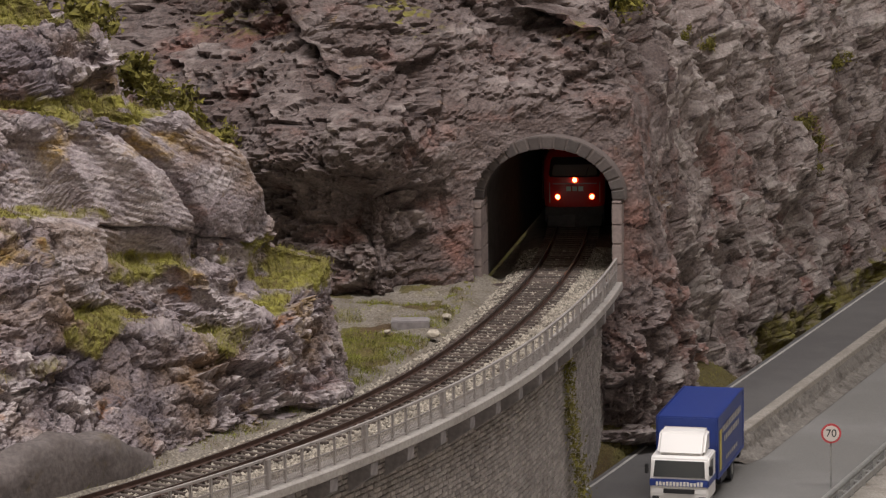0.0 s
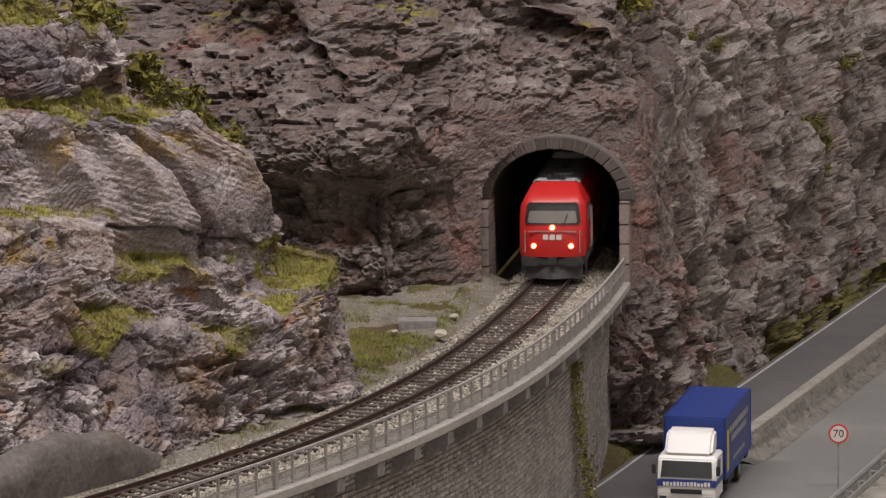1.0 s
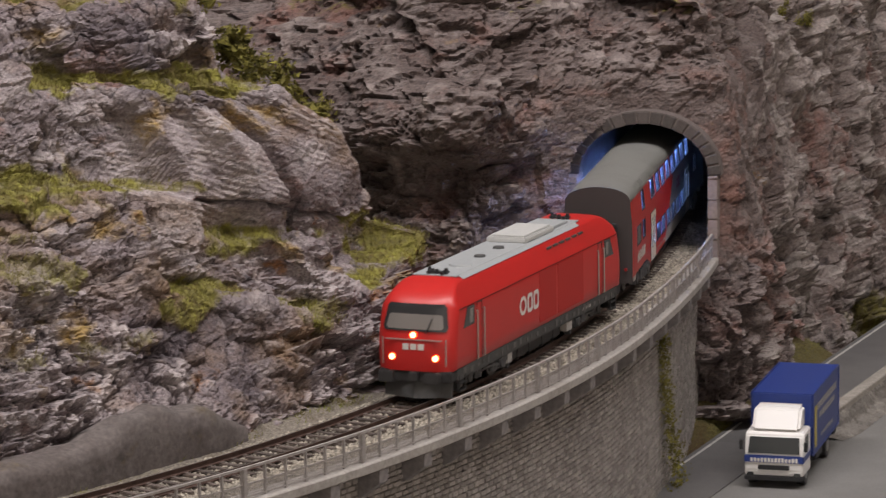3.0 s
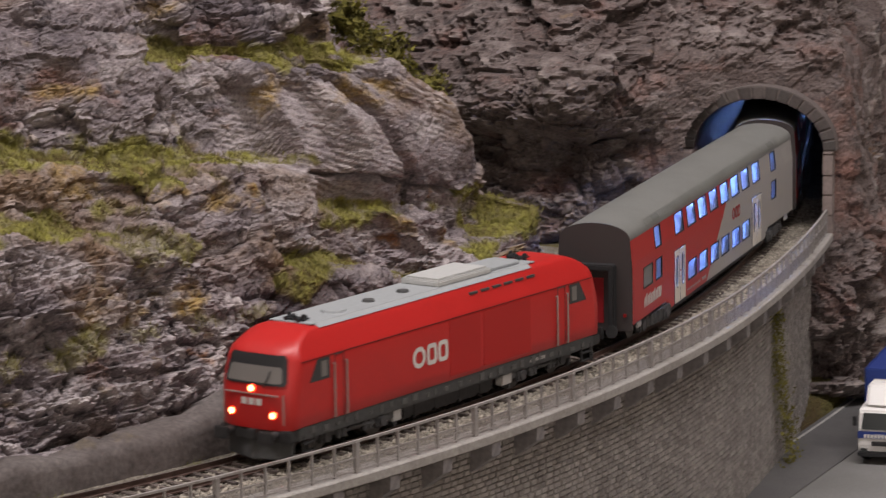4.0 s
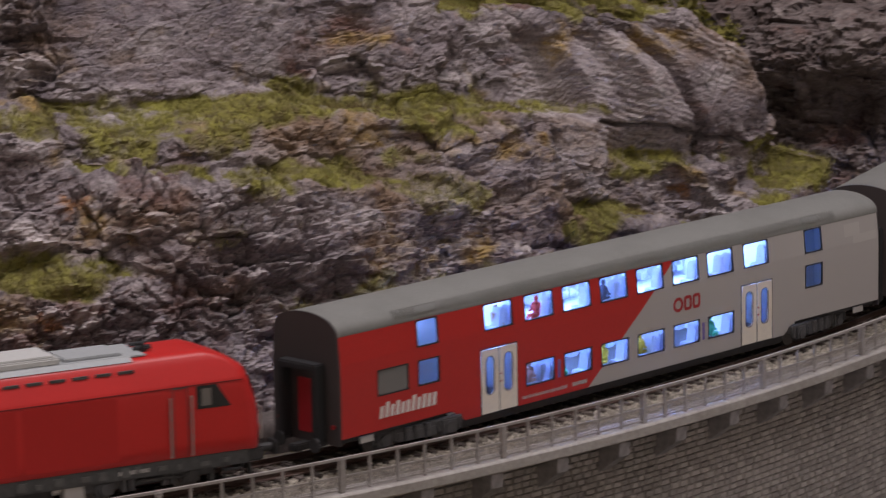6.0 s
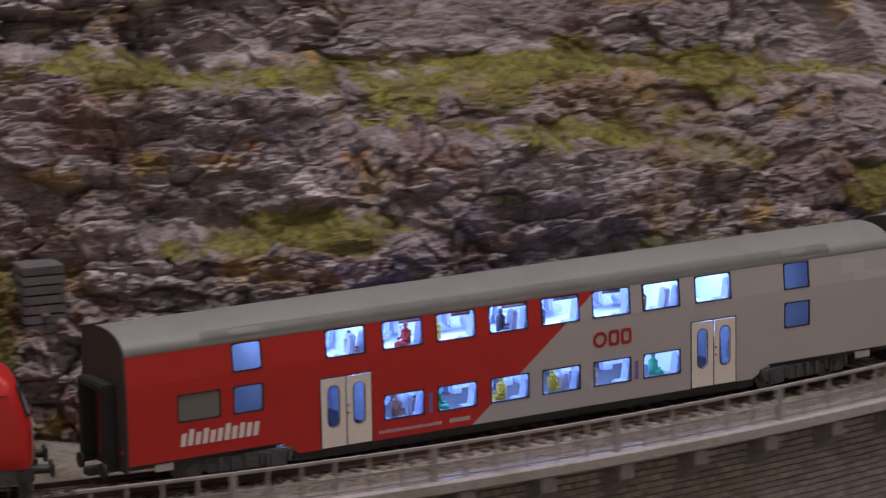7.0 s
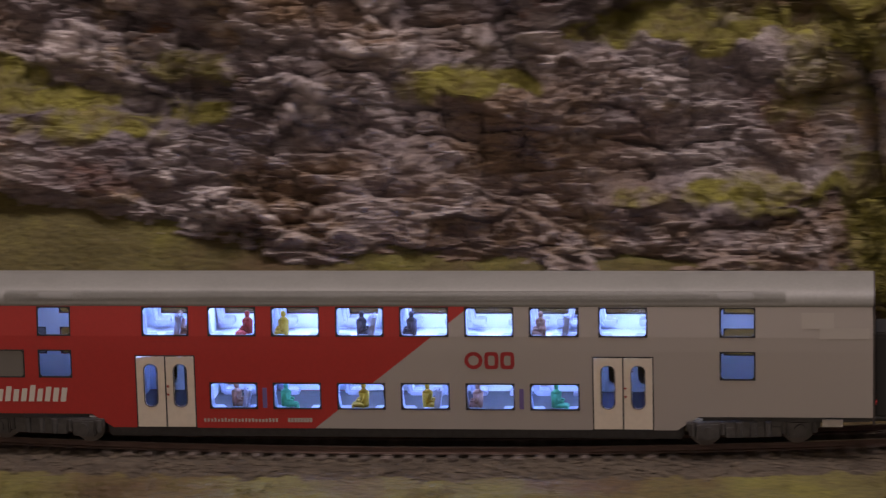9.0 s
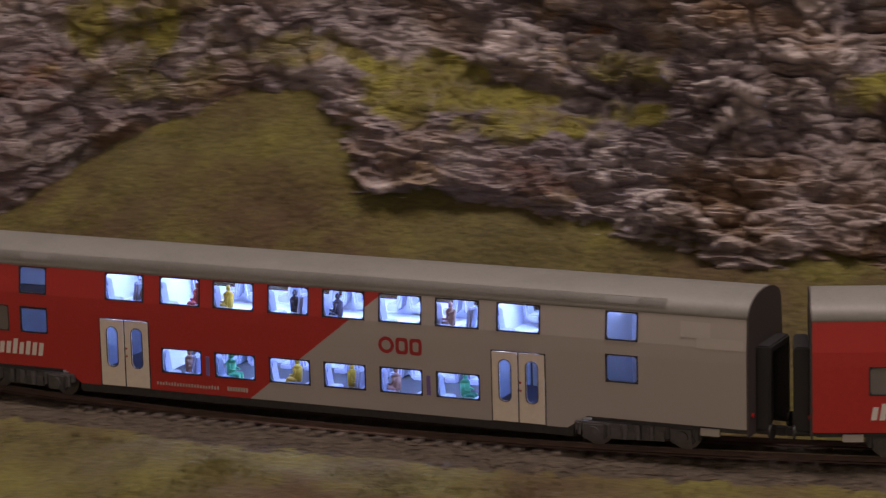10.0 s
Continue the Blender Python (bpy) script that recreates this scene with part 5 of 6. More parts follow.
def build_coach():
    coach = thing("double_deck_coach", "red and warm-grey double-deck model railway coach with lit windows", "railway coach", "coaches of the train")
    body = part("body", B(), None, coach)
    edges = sorted({a for w in UPPER + SMALL + DOORS + [(-133.5, -118.2)] for a in w} | {-151, -97, -90, 90, 97, 151})
    zs = [6.0, 10.4, 12.3, 20.9, 22.3, 29.7, 31.4, 36.0, 45.3, 45.7]

    def skip(x, z):
        inside = lambda w: w[0] < x < w[1]
        if any(inside(w) for w in DOORS) and z < 29.7:
            return True
        if any(inside(w) for w in UPPER + SMALL) and 36 < z < 45.3:
            return True
        if any(inside(w) for w in LOWER) and 12.3 < z < 20.9:
            return True
        if any(inside(w) for w in SMALL + [(-133.5, -118.2)]) and 22.3 < z < 31.4:
            return True
        return abs(x) > 90 and z < 10.4
    bm = B()
    for side in (-1, 1):
        cells(bm, edges, zs, coach_y, skip, side)
        for s in (-1, 1):
            tri = [bm.verts.new((s * x * MM, side * 16.1 * MM, z * MM)) for x, z in ((90, 6.0), (90, 10.4), (97, 10.4))]
            bm.faces.new(tri)
    body.data.materials.append(COACH_SIDE)
    bm.to_mesh(body.data)
    bm.free()
    bm = B()
    for side in (-1, 1):
        cells(bm, edges, [10.4, 12.3, 20.9, 22.3, 29.7, 31.4, 36.0, 45.3, 48.0], coach_y, lambda x, z: skip(x, min(z, 45.6)), -side, -0.8)
    part("inner_lining", bm, LINING, coach)
    # windows: dark rim and pane
    for side in (-1, 1):
        for a, b, z0, z1, mat in ([(a, b, 36.0, 45.3, GLASS) for a, b in UPPER + SMALL] + [(a, b, 12.3, 20.9, GLASS) for a, b in LOWER] + [(a, b, 22.3, 31.4, GLASS) for a, b in SMALL] + [(-133.5, -118.2, 22.3, 31.4, BLIND)]):
            # the rim's corners fill the square opening round the rounded pane
            w = part("window", ring(a + 0.35, b - 0.35, z0 + 0.35, z1 - 0.35, coach_y, side, 0.42, 1.1, 0.5, 0.12, True), RUBBER, coach)
            part("pane", pane(a + 0.3, b - 0.3, z0 + 0.3, z1 - 0.3, coach_y, side, 1.1, -0.2), mat, w).visible_shadow = mat is BLIND
    # doors of two leaves
    for a, b in DOORS:
        for side in (-1, 1):
            mid = (a + b) / 2
            part("door_frame", ring(a + 0.3, b - 0.3, 6.2, 29.4, coach_y, side, 0.35, 0.05, 0.6, 0.15, True), RUBBER, coach)
            for l0, l1 in ((a + 0.35, mid - 0.25), (mid + 0.25, b - 0.35)):
                c = (l0 + l1) / 2
                leaf = part("door_leaf", ring(c - 2.0, c + 2.0, 13.0, 26.6, coach_y, side, 0.3, 1.8, 0.4, 0.3), RUBBER, coach)
                bm = B()
                cells(bm, [l0, c - 2.0, c + 2.0, l1], [6.3, 13.0, 26.6, 29.3], coach_y, lambda x, z: abs(x - c) < 2 and 13 < z < 26.6, side, 0.2)
                part("leaf_panel", bm, DOOR_PAINT, leaf, "cream door panel")
                # corners between the panel and the rounded pane
                part("leaf_corner", ring(c - 1.95, c + 1.95, 13.05, 26.55, coach_y, side, 0.1, 1.7, 0.1, 0.19, True), DOOR_PAINT, leaf)
                part("pane", pane(c - 2.0, c + 2.0, 13.0, 26.6, coach_y, side, 1.8, -0.1), TINTED, leaf).visible_shadow = False
            bm = B()
            box(bm, (mid - 0.25) * MM, (mid + 0.25) * MM, side * 16.0 * MM - 0.2 * MM, side * 16.0 * MM + 0.2 * MM, 6.3 * MM, 29.3 * MM)
            part("door_seam", bm, RUBBER, coach)
            bm = B()
            for z in (19.6, 16.9):
                cyl(bm, ((mid + 0.75) * MM, side * 16.2 * MM, z * MM), ((mid + 0.75) * MM, side * 16.5 * MM, z * MM), 0.4 * MM, 8)
            part("door_button", bm, TAIL_RED, coach)
    # roof
    prof = [(15.05, 45.55), (15.15, 46.0)] + [(15.1 * math.cos(t), 46.0 + 6.9 * math.sin(t) ** 0.9) for t in np.linspace(0.08, math.pi - 0.08, 30)] + [(-15.15, 46.0), (-15.05, 45.55)]
    rows = [[(x * MM, y * MM, z * MM) for y, z in prof] for x in (-151.2, -126, -125.6, -60, 0, 60, 125.6, 126, 151.2)]
    roof = part("roof", grid_mesh("coach_roof", np.array(rows), True), COACH_ROOF, coach, "grey plastic roof")
    for x0, x1 in ((-113, -102), (103, 114)):
        for side in (-1, 1):
            q = B()
            rr = [[q.verts.new((x * MM, side * (15.1 * math.cos(t) + 0.12) * MM, (46.0 + 6.9 * math.sin(t) ** 0.9 + 0.12) * MM)) for t in np.linspace(0.22, 0.52, 5)] for x in (x0, x1)]
            for i in range(4):
                q.faces.new((rr[0][i], rr[1][i], rr[1][i + 1], rr[0][i + 1]))
            part("roof_hatch", q, ROOF_PANEL, roof)
    ribs = B()
    for k in range(9):
        t = 0.16 + k * 0.05
        for side in (-1, 1):
            y, z = 15.1 * math.cos(t) + 0.05, 46.0 + 6.9 * math.sin(t) ** 0.9 + 0.02
            box(ribs, -124 * MM, 124 * MM, (side * y - 0.06) * MM, (side * y + 0.06) * MM, (z - 0.05) * MM, (z + 0.05) * MM)
    part("roof_rib", ribs, COACH_ROOF, roof)
    # end walls with gangway
    for s in (-1, 1):
        bm = B()
        pts = [(-16.0, 8.0), (-16.0, 33), (-15.1, 45.6)] + [(-15.1 * math.cos(t), 46.0 + 6.8 * math.sin(t) ** 0.9) for t in np.linspace(0.1, math.pi - 0.1, 20)] + [(15.1, 45.6), (16.0, 33), (16.0, 8.0)]
        f0 = bm.faces.new([bm.verts.new((s * 150.9 * MM, y * MM, z * MM)) for y, z in pts])
        f = bmesh.ops.extrude_face_region(bm, geom=[f0])
        bmesh.ops.translate(bm, verts=[v for v in f["geom"] if isinstance(v, bmesh.types.BMVert)], vec=(s * 0.8 * MM, 0, 0))
        wall = part("end_wall", bm, COACH_END, coach, "dark brown coach end")
        bm = B()
        for y in (-8.2, 8.2):
            box(bm, min(s * 151.7, s * 156.5) * MM, max(s * 151.7, s * 156.5) * MM, (y - 1.3) * MM, (y + 1.3) * MM, 9 * MM, 35 * MM, 0.5 * MM)
        box(bm, min(s * 151.7, s * 156.5) * MM, max(s * 151.7, s * 156.5) * MM, -9.4 * MM, 9.4 * MM, 33.5 * MM, 36.2 * MM, 0.5 * MM)
        part("gangway", bm, RUBBER, wall, "black rubber gangway")
        bm = B()
        box(bm, min(s * 151.6, s * 152.0) * MM, max(s * 151.6, s * 152.0) * MM, -4.0 * MM, 4.0 * MM, 11 * MM, 30 * MM, 0.2 * MM)
        part("gangway_door", bm, LOGO_RED, wall, "red gangway door")
        bm = B()
        for y in (-8.6, 8.6):
            cyl(bm, (s * 151.5 * MM, y * MM, 8.4 * MM), (s * 156.5 * MM, y * MM, 8.4 * MM), 0.9 * MM, 10)
            cyl(bm, (s * 156.2 * MM, y * MM, 8.4 * MM), (s * 157.0 * MM, y * MM, 8.4 * MM), 2.6 * MM, 14)
        box(bm, min(s * 148, s * 159) * MM, max(s * 148, s * 159) * MM, -2 * MM, 2 * MM, 5.5 * MM, 8 * MM, 0.4 * MM)
        part("coupler", bm, UNDER, coach)
        for y in (-1, 1):
            bm = B()
            cyl(bm, (s * 151.6 * MM, y * 13.0 * MM, 14.5 * MM), (s * 152.3 * MM, y * 13.0 * MM, 14.5 * MM), 0.8 * MM, 10)
            part("tail_lamp", bm, TAIL_RED, wall)
        bm = B()
        box(bm, (s * 138.5 - 3.2) * MM, (s * 138.5 + 3.2) * MM, -15.6 * MM, -14.9 * MM, 7.2 * MM, 9.6 * MM, 0.1 * MM)
        part("step_plate", bm, LETTER_GREY, coach, "pale plate above the buffer beam")
    # underframe and inner decks
    bm = B()
    box(bm, -92 * MM, 92 * MM, -14.2 * MM, 14.2 * MM, 2.6 * MM, 8.0 * MM, 0.6 * MM)
    box(bm, -150 * MM, 150 * MM, -14.6 * MM, 14.6 * MM, 8.6 * MM, 10.4 * MM)
    part("underframe", bm, UNDER, coach)
    bm = B()
    box(bm, -98 * MM, 98 * MM, -15.2 * MM, 15.2 * MM, 9.0 * MM, 9.6 * MM)
    box(bm, -98 * MM, 98 * MM, -15.1 * MM, 15.1 * MM, 30.2 * MM, 31.2 * MM)
    for x in (-99, -84.5, -61, 61.5, 84.5, 100, 150.2, -150.2):
        box(bm, (x - 0.3) * MM, (x + 0.3) * MM, -15.0 * MM, 15.0 * MM, 10.4 * MM, 46 * MM)
    part("deck", bm, LINING, coach)
    bm = B()
    box(bm, -98 * MM, 98 * MM, -2.2 * MM, 2.2 * MM, 29.6 * MM, 30.0 * MM)
    box(bm, -98 * MM, 98 * MM, -2.4 * MM, 2.4 * MM, 48.6 * MM, 49.0 * MM)
    for x in (-107, 107):
        box(bm, (x - 6) * MM, (x + 6) * MM, -1.0 * MM, 1.0 * MM, 48.6 * MM, 49.0 * MM)
    part("led_strip", bm, GLOW, coach, "bluish glowing light strip")
    seat, figure = seat_mesh(), figure_mesh()
    rng = random.Random(21)
    for z, xs in ((9.6, UPPER[1:7]), (31.2, UPPER)):
        for k, (a, b) in enumerate(xs):
            for x, turn in (((a + 1.8), 180), ((b - 1.8), 0)) + ((((a + b) / 2 + 1.0, 0),) if k % 3 == 0 else ()):
                for y in (-12.0, 11.5):
                    part("seat", seat, None, coach, "", pose(x * MM, y * MM, (z + (2.2 if z > 20 else 0)) * MM, 0, 0, turn))
            if rng.random() < 0.85:
                x = rng.choice((a + 3.2, b - 3.4, (a + b) / 2))
                f = part("figurine", figure, None, coach, "", pose(x * MM, -10.5 * MM, (z + (3.4 if z > 20 else 1.6)) * MM, 0, 0, rng.choice((0, 180))))
                if not f.data.materials:
                    f.data.materials.append(None)
                f.material_slots[0].link = "OBJECT"
                f.material_slots[0].material = FIGURES[rng.randrange(6)]
    # markings
    logo(23.4, 25.6, 5.6, 16.25, -1, LOGO_RED, coach)
    logo(-39.3, 25.6, 5.6, 16.25, 1, LOGO_RED, coach)
    bars = random.Random(8)
    for i in range(11):
        bm = B()
        lettering(bm, -133.0 + 2.6 * i, 14.4, 1, 1.75, 5.4, 0.85, 0.16, 16.25, -1, bars)
        part("lettering_bar", bm, LETTER, coach)
    bm = B()
    lettering(bm, -60.5, 8.0, 22, 0.65, 1.3, 0.45, 0.0, 16.22, -1, random.Random(9))
    lettering(bm, -33.5, 8.0, 8, 0.8, 1.4, 0.2, 0.0, 16.22, -1)
    tagged(part("data_line", bm, LETTER_GREY, coach), kind="stuff")
    bm = B()
    for a, b, z0, z1 in ((129, 139, 38.8, 43.8), (134.5, 150, 35.6, 39.0)):
        vs = [bm.verts.new((x * MM, -(coach_y(z) + 0.06) * MM, z * MM)) for x, z in ((a, z0), (b, z0), (b, z1), (a, z1))]
        bm.faces.new(vs)
    part("side_panel", bm, LETTER_GREY, coach)
    for x in (-40.7, 40.7 + 0.5):
        bm = B()
        box(bm, (x - 0.7) * MM, (x + 0.7) * MM, -16.3 * MM, -16.0 * MM, 12.6 * MM, 19.2 * MM, 0.1 * MM)
        part("destination_display", bm, FIGURES[2], coach)
    for s in (-1, 1):
        coach_bogie(coach).matrix_basis = pose(s * 0.112, 0, 0)
    return coach


# ---- locomotive ----
LOCO_H = [(15.6, 12.6), (16.3, 13.4), (16.5, 18), (16.5, 24), (16.5, 30), (16.4, 35), (16.2, 37.2), (15.8, 38.0), (14.6, 40.6), (13.2, 43.4), (12.2, 45.4), (11.4, 46.4), (10.2, 46.9), (8, 47.2), (5, 47.35), (2.5, 47.4), (0, 47.4)]


def loco_recess(z):
    """How far the cab front lies back at a height, in millimetres."""
    a = 0.4 * max(0, (18 - z) / 6) ** 2
    if z > 27:
        a += (z - 27) * 0.36
    if z > 38.5:
        a += 0.17 * (z - 38.5) ** 2
    return a


def loco_end(y, z):
    return 105.5 - loco_recess(z) - 4.2 * (abs(y) / 16.5) ** 4


def loco_patch(w0, w1, z0, z1, s, lift):
    """A curved pane on the cab front, half width w0 below and w1 above."""
    bm = B()
    n, k = 14, 8
    g = [[None] * (n + 1) for _ in range(k + 1)]
    for j in range(k + 1):
        z = z0 + (z1 - z0) * j / k
        w = (w0 + (w1 - w0) * j / k) - 0.9 * (1 if j in (0, k) else 0)
        for i in range(n + 1):
            y = -w + 2 * w * i / n
            g[j][i] = bm.verts.new((s * (loco_end(y, z) + lift) * MM, y * MM, z * MM))
    for j in range(k):
        for i in range(n):
            f = (g[j][i], g[j][i + 1], g[j + 1][i + 1], g[j + 1][i])
            bm.faces.new(f if s > 0 else f[::-1])
    return bm


def build_loco():
    loco = thing("diesel_locomotive", "bright red model diesel locomotive with grey roof and lit headlamps", "locomotive")
    prof = LOCO_H + [(-y, z) for y, z in LOCO_H[-2::-1]]
    us = np.r_[-1, -0.97, -0.93, np.linspace(-0.88, 0.88, 14), 0.93, 0.97, 1]
    P = np.array([[(u * loco_end(y, z) * MM, y * MM, z * MM) for y, z in prof] for u in us])
    bm = B()
    V = [[bm.verts.new(p) for p in row] for row in P]
    for a, b in zip(V, V[1:]):
        for i in range(len(prof) - 1):
            bm.faces.new((a[i], a[i + 1], b[i + 1], b[i]))
    half = len(LOCO_H)
    for s, row in ((-1, V[0]), (1, V[-1])):
        last = None
        for j in range(half):
            y, z = LOCO_H[j]
            cols = [row[j]] + [bm.verts.new((s * loco_end(y * (1 - 2 * k / 12), z) * MM, y * (1 - 2 * k / 12) * MM, z * MM)) for k in range(1, 12)] + [row[2 * half - 2 - j]]
            if last and y > 0:
                for k in range(12):
                    f = (last[k], last[k + 1], cols[k + 1], cols[k])
                    bm.faces.new(f if s > 0 else f[::-1])
            if y > 0:
                last = cols
    bmesh.ops.recalc_face_normals(bm, faces=bm.faces[:])
    for f in bm.faces:
        f.smooth = True
    body = part("body", bm, LOCO_RED, loco)
    # seams along the shoulder and between side panels
    bm = B()
    for side in (-1, 1):
        box(bm, -97 * MM, 97 * MM, (side * 16.32 - 0.12) * MM, (side * 16.32 + 0.12) * MM, 36.6 * MM, 36.95 * MM)
        for x in (-77, 77):
            box(bm, (x - 0.15) * MM, (x + 0.15) * MM, (side * 16.45 - 0.12) * MM, (side * 16.45 + 0.12) * MM, 14 * MM, 36.6 * MM)
    part("panel_seam", bm, material("seam_red", (0.14, 0.006, 0.006), 0.6), body)
    panel_red = material("panel_red", (0.42, 0.012, 0.010), 0.5)
    for x0, x1 in ((-4, 17), (19, 52)):
        for side in (-1, 1):
            bm = B()
            box(bm, x0 * MM, x1 * MM, (side * 16.45 - 0.12) * MM, (side * 16.45 + 0.12) * MM, 14.6 * MM, 36.2 * MM, 0.1 * MM)
            part("side_panel", bm, panel_red, body, "darker red side panel")
    # roof: grey deck, fan housing, vents, domes, horns
    bm = B()
    box(bm, -82 * MM, 66 * MM, -9.8 * MM, 9.8 * MM, 47.2 * MM, 47.75 * MM, 0.3 * MM)
    for side in (-1, 1):
        vs = [bm.verts.new((x * MM, side * y * MM, z * MM)) for x, y, z in ((-80, 9.6, 47.7), (60, 9.6, 47.7), (60, 11.9, 46.3), (-80, 11.9, 46.3))]
        bm.faces.new(vs)
    roof = part("roof_deck", bm, LOCO_GREY, loco, "grey roof deck")
    bm = B()
    box(bm, 0 * MM, 36 * MM, -9.0 * MM, 9.0 * MM, 47.6 * MM, 50.0 * MM, 0.5 * MM)
    fan = part("fan_housing", bm, LOCO_PALE, roof, "pale grey fan housing")
    bm = B()
    box(bm, 1.5 * MM, 34.5 * MM, -7.8 * MM, 7.8 * MM, 50.0 * MM, 50.7 * MM, 0.3 * MM)
    part("fan_cover", bm, LOCO_PALE, loco)
    bm = B()
    box(bm, 38 * MM, 58 * MM, -7.5 * MM, 7.5 * MM, 47.7 * MM, 48.8 * MM, 0.3 * MM)
    part("roof_hatch", bm, LOCO_GREY, roof)
    for x in (-58, -36, -14):
        bm = B()
        cyl(bm, (x * MM, -2 * MM, 47.6 * MM), (x * MM, -2 * MM, 48.6 * MM), (5 if x < -50 else 2.6) * MM, 20, (4.6 if x < -50 else 2.2) * MM)
        part("roof_dome", bm, LOCO_GREY if x < -50 else LOCO_FRAME, roof)
    for x in (-79, 67):
        bm = B()
        cyl(bm, ((x - 3) * MM, -3 * MM, 48.6 * MM), ((x + 3) * MM, -3 * MM, 48.8 * MM), 0.7 * MM, 8)
        cyl(bm, ((x - 2) * MM, 3 * MM, 48.6 * MM), ((x + 3.5) * MM, 3 * MM, 48.8 * MM), 0.7 * MM, 8)
        for dx, y, z in ((0, -4, 50.2), (0, 0, 49.6), (2, 4, 50.2)):
            cyl(bm, ((x + dx) * MM, y * MM, 47.4 * MM), ((x + dx) * MM, y * MM, z * MM), 0.8 * MM, 8)
        box(bm, (x - 1) * MM, (x + 3) * MM, -4.5 * MM, 4.5 * MM, 48.2 * MM, 48.6 * MM)
        part("roof_horn", bm, RUBBER, roof, "black horns")
    for k in range(6):
        for side in (-1, 1):
            bm = B()
            box(bm, (14 + k * 8) * MM, (19.5 + k * 8) * MM, (side * 13.3 - 0.5) * MM, (side * 13.3 + 0.5) * MM, 43.0 * MM, 43.9 * MM)
            part("roof_vent", bm, LOCO_FRAME, roof)
    # cab fronts
    for s in (-1, 1):
        scr = part("windscreen", loco_patch(14.2, 12.6, 28.8, 39.4, s, 0.2), LOCO_GLASS, loco, "dark windscreen frame")
        part("screen_panel", loco_patch(12.4, 11.4, 29.6, 35.4, s, 0.32), LOCO_BLIND, scr, "lighter grey panel laid on the windscreen")
        bm = B()
        for y in (-5.5,):
            cyl(bm, (s * (loco_end(0, 28) + 0.5) * MM, y * MM, 28.2 * MM), (s * (loco_end(0, 33) + 0.6) * MM, (y - 2) * MM, 34 * MM), 0.22 * MM, 6)
        part("wiper", bm, RUBBER, scr)
        bm = B()
        box(bm, (s * 105.4 - 0.35) * MM, (s * 105.4 + 0.35) * MM, -12 * MM, 12 * MM, 25.2 * MM, 25.6 * MM)
        for y in (-13.6, 13.6):
            cyl(bm, (s * 104.6 * MM, y * MM, 15 * MM), (s * 104.6 * MM, y * MM, 26 * MM), 0.3 * MM, 6)
        part("front_handrail", bm, HANDLE, loco)
        for y, z, r in ((-9.3, 18.2, 1.15), (9.3, 18.2, 1.15), (0, 27.4, 1.15)):
            lamp = B()
            cyl(lamp, (s * (loco_end(y, z) - 0.3) * MM, y * MM, z * MM), (s * (loco_end(y, z) + 0.35) * MM, y * MM, z * MM), (r + 0.35) * MM, 16)
            lm = part("lamp_ring", lamp, LAMP_HALO if s < 0 else TAIL_RED, loco)
            lamp = B()
            cyl(lamp, (s * (loco_end(y, z) + 0.2) * MM, y * MM, z * MM), (s * (loco_end(y, z) + 0.6) * MM, y * MM, z * MM), r * MM, 16)
            part("headlamp", lamp, LAMP_WHITE if s < 0 else LOCO_BLIND, lm, "glowing warm headlamp" if s < 0 else "unlit lamp")
        # emblem on the nose
        bm = B()
        lettering(bm, -4.6, 21.4, 3, 2.6, 2.5, 0.7, 0, s * 105.75, 1)
        bmesh.ops.transform(bm, matrix=Matrix(((0, 1, 0, 0), (1, 0, 0, 0), (0, 0, 1, 0), (0, 0, 0, 1))), verts=bm.verts)
        part("nose_emblem", bm, LETTER, loco)
        # side windows, doors and grab rails of the cab
        for side in (-1, 1):
            pts = [(s * 92.6, 28.6), (s * 80.2, 28.6), (s * 80.2, 36.4), (s * 87.6, 36.4)]
            bm = B()
            vs = [bm.verts.new((x * MM, side * 16.62 * MM, z * MM)) for x, z in pts]
            f = bm.faces.new(vs)
            ex = bmesh.ops.extrude_face_region(bm, geom=[f])
            bmesh.ops.translate(bm, verts=[v for v in ex["geom"] if isinstance(v, bmesh.types.BMVert)], vec=(0, -side * 0.3 * MM, 0))
            bmesh.ops.recalc_face_normals(bm, faces=bm.faces[:])
            w = part("cab_window", bm, LOCO_GLASS, loco)
            bm = B()
            box(bm, min(s * 82, s * 85.5) * MM, max(s * 82, s * 85.5) * MM, (side * 16.66 - 0.02) * MM, (side * 16.66 + 0.02) * MM, 29.6 * MM, 35.4 * MM)
            part("cab_panel", bm, LOCO_BLIND, w)
            bm = B()
            for x in (78.2, 70.6):
                cyl(bm, (s * x * MM, side * 17.2 * MM, 13.5 * MM), (s * x * MM, side * 17.2 * MM, 33.5 * MM), 0.33 * MM, 8)
                for z in (13.6, 33.4):
                    cyl(bm, (s * x * MM, side * 16.3 * MM, z * MM), (s * x * MM, side * 17.2 * MM, z * MM), 0.25 * MM, 6)
            part("grab_rail", bm, HANDLE, loco)
            bm = B()
            for x in (77.0, 71.8):
                box(bm, (s * x - 0.12) * MM, (s * x + 0.12) * MM, (side * 16.5 - 0.1) * MM, (side * 16.5 + 0.1) * MM, 13.5 * MM, 36.5 * MM)
            box(bm, min(s * 71.8, s * 77) * MM, max(s * 71.8, s * 77) * MM, (side * 16.5 - 0.1) * MM, (side * 16.5 + 0.1) * MM, 36.3 * MM, 36.6 * MM)
            part("cab_door_seam", bm, LOCO_FRAME, loco)
        # buffers, plough, coupler
        bm = B()
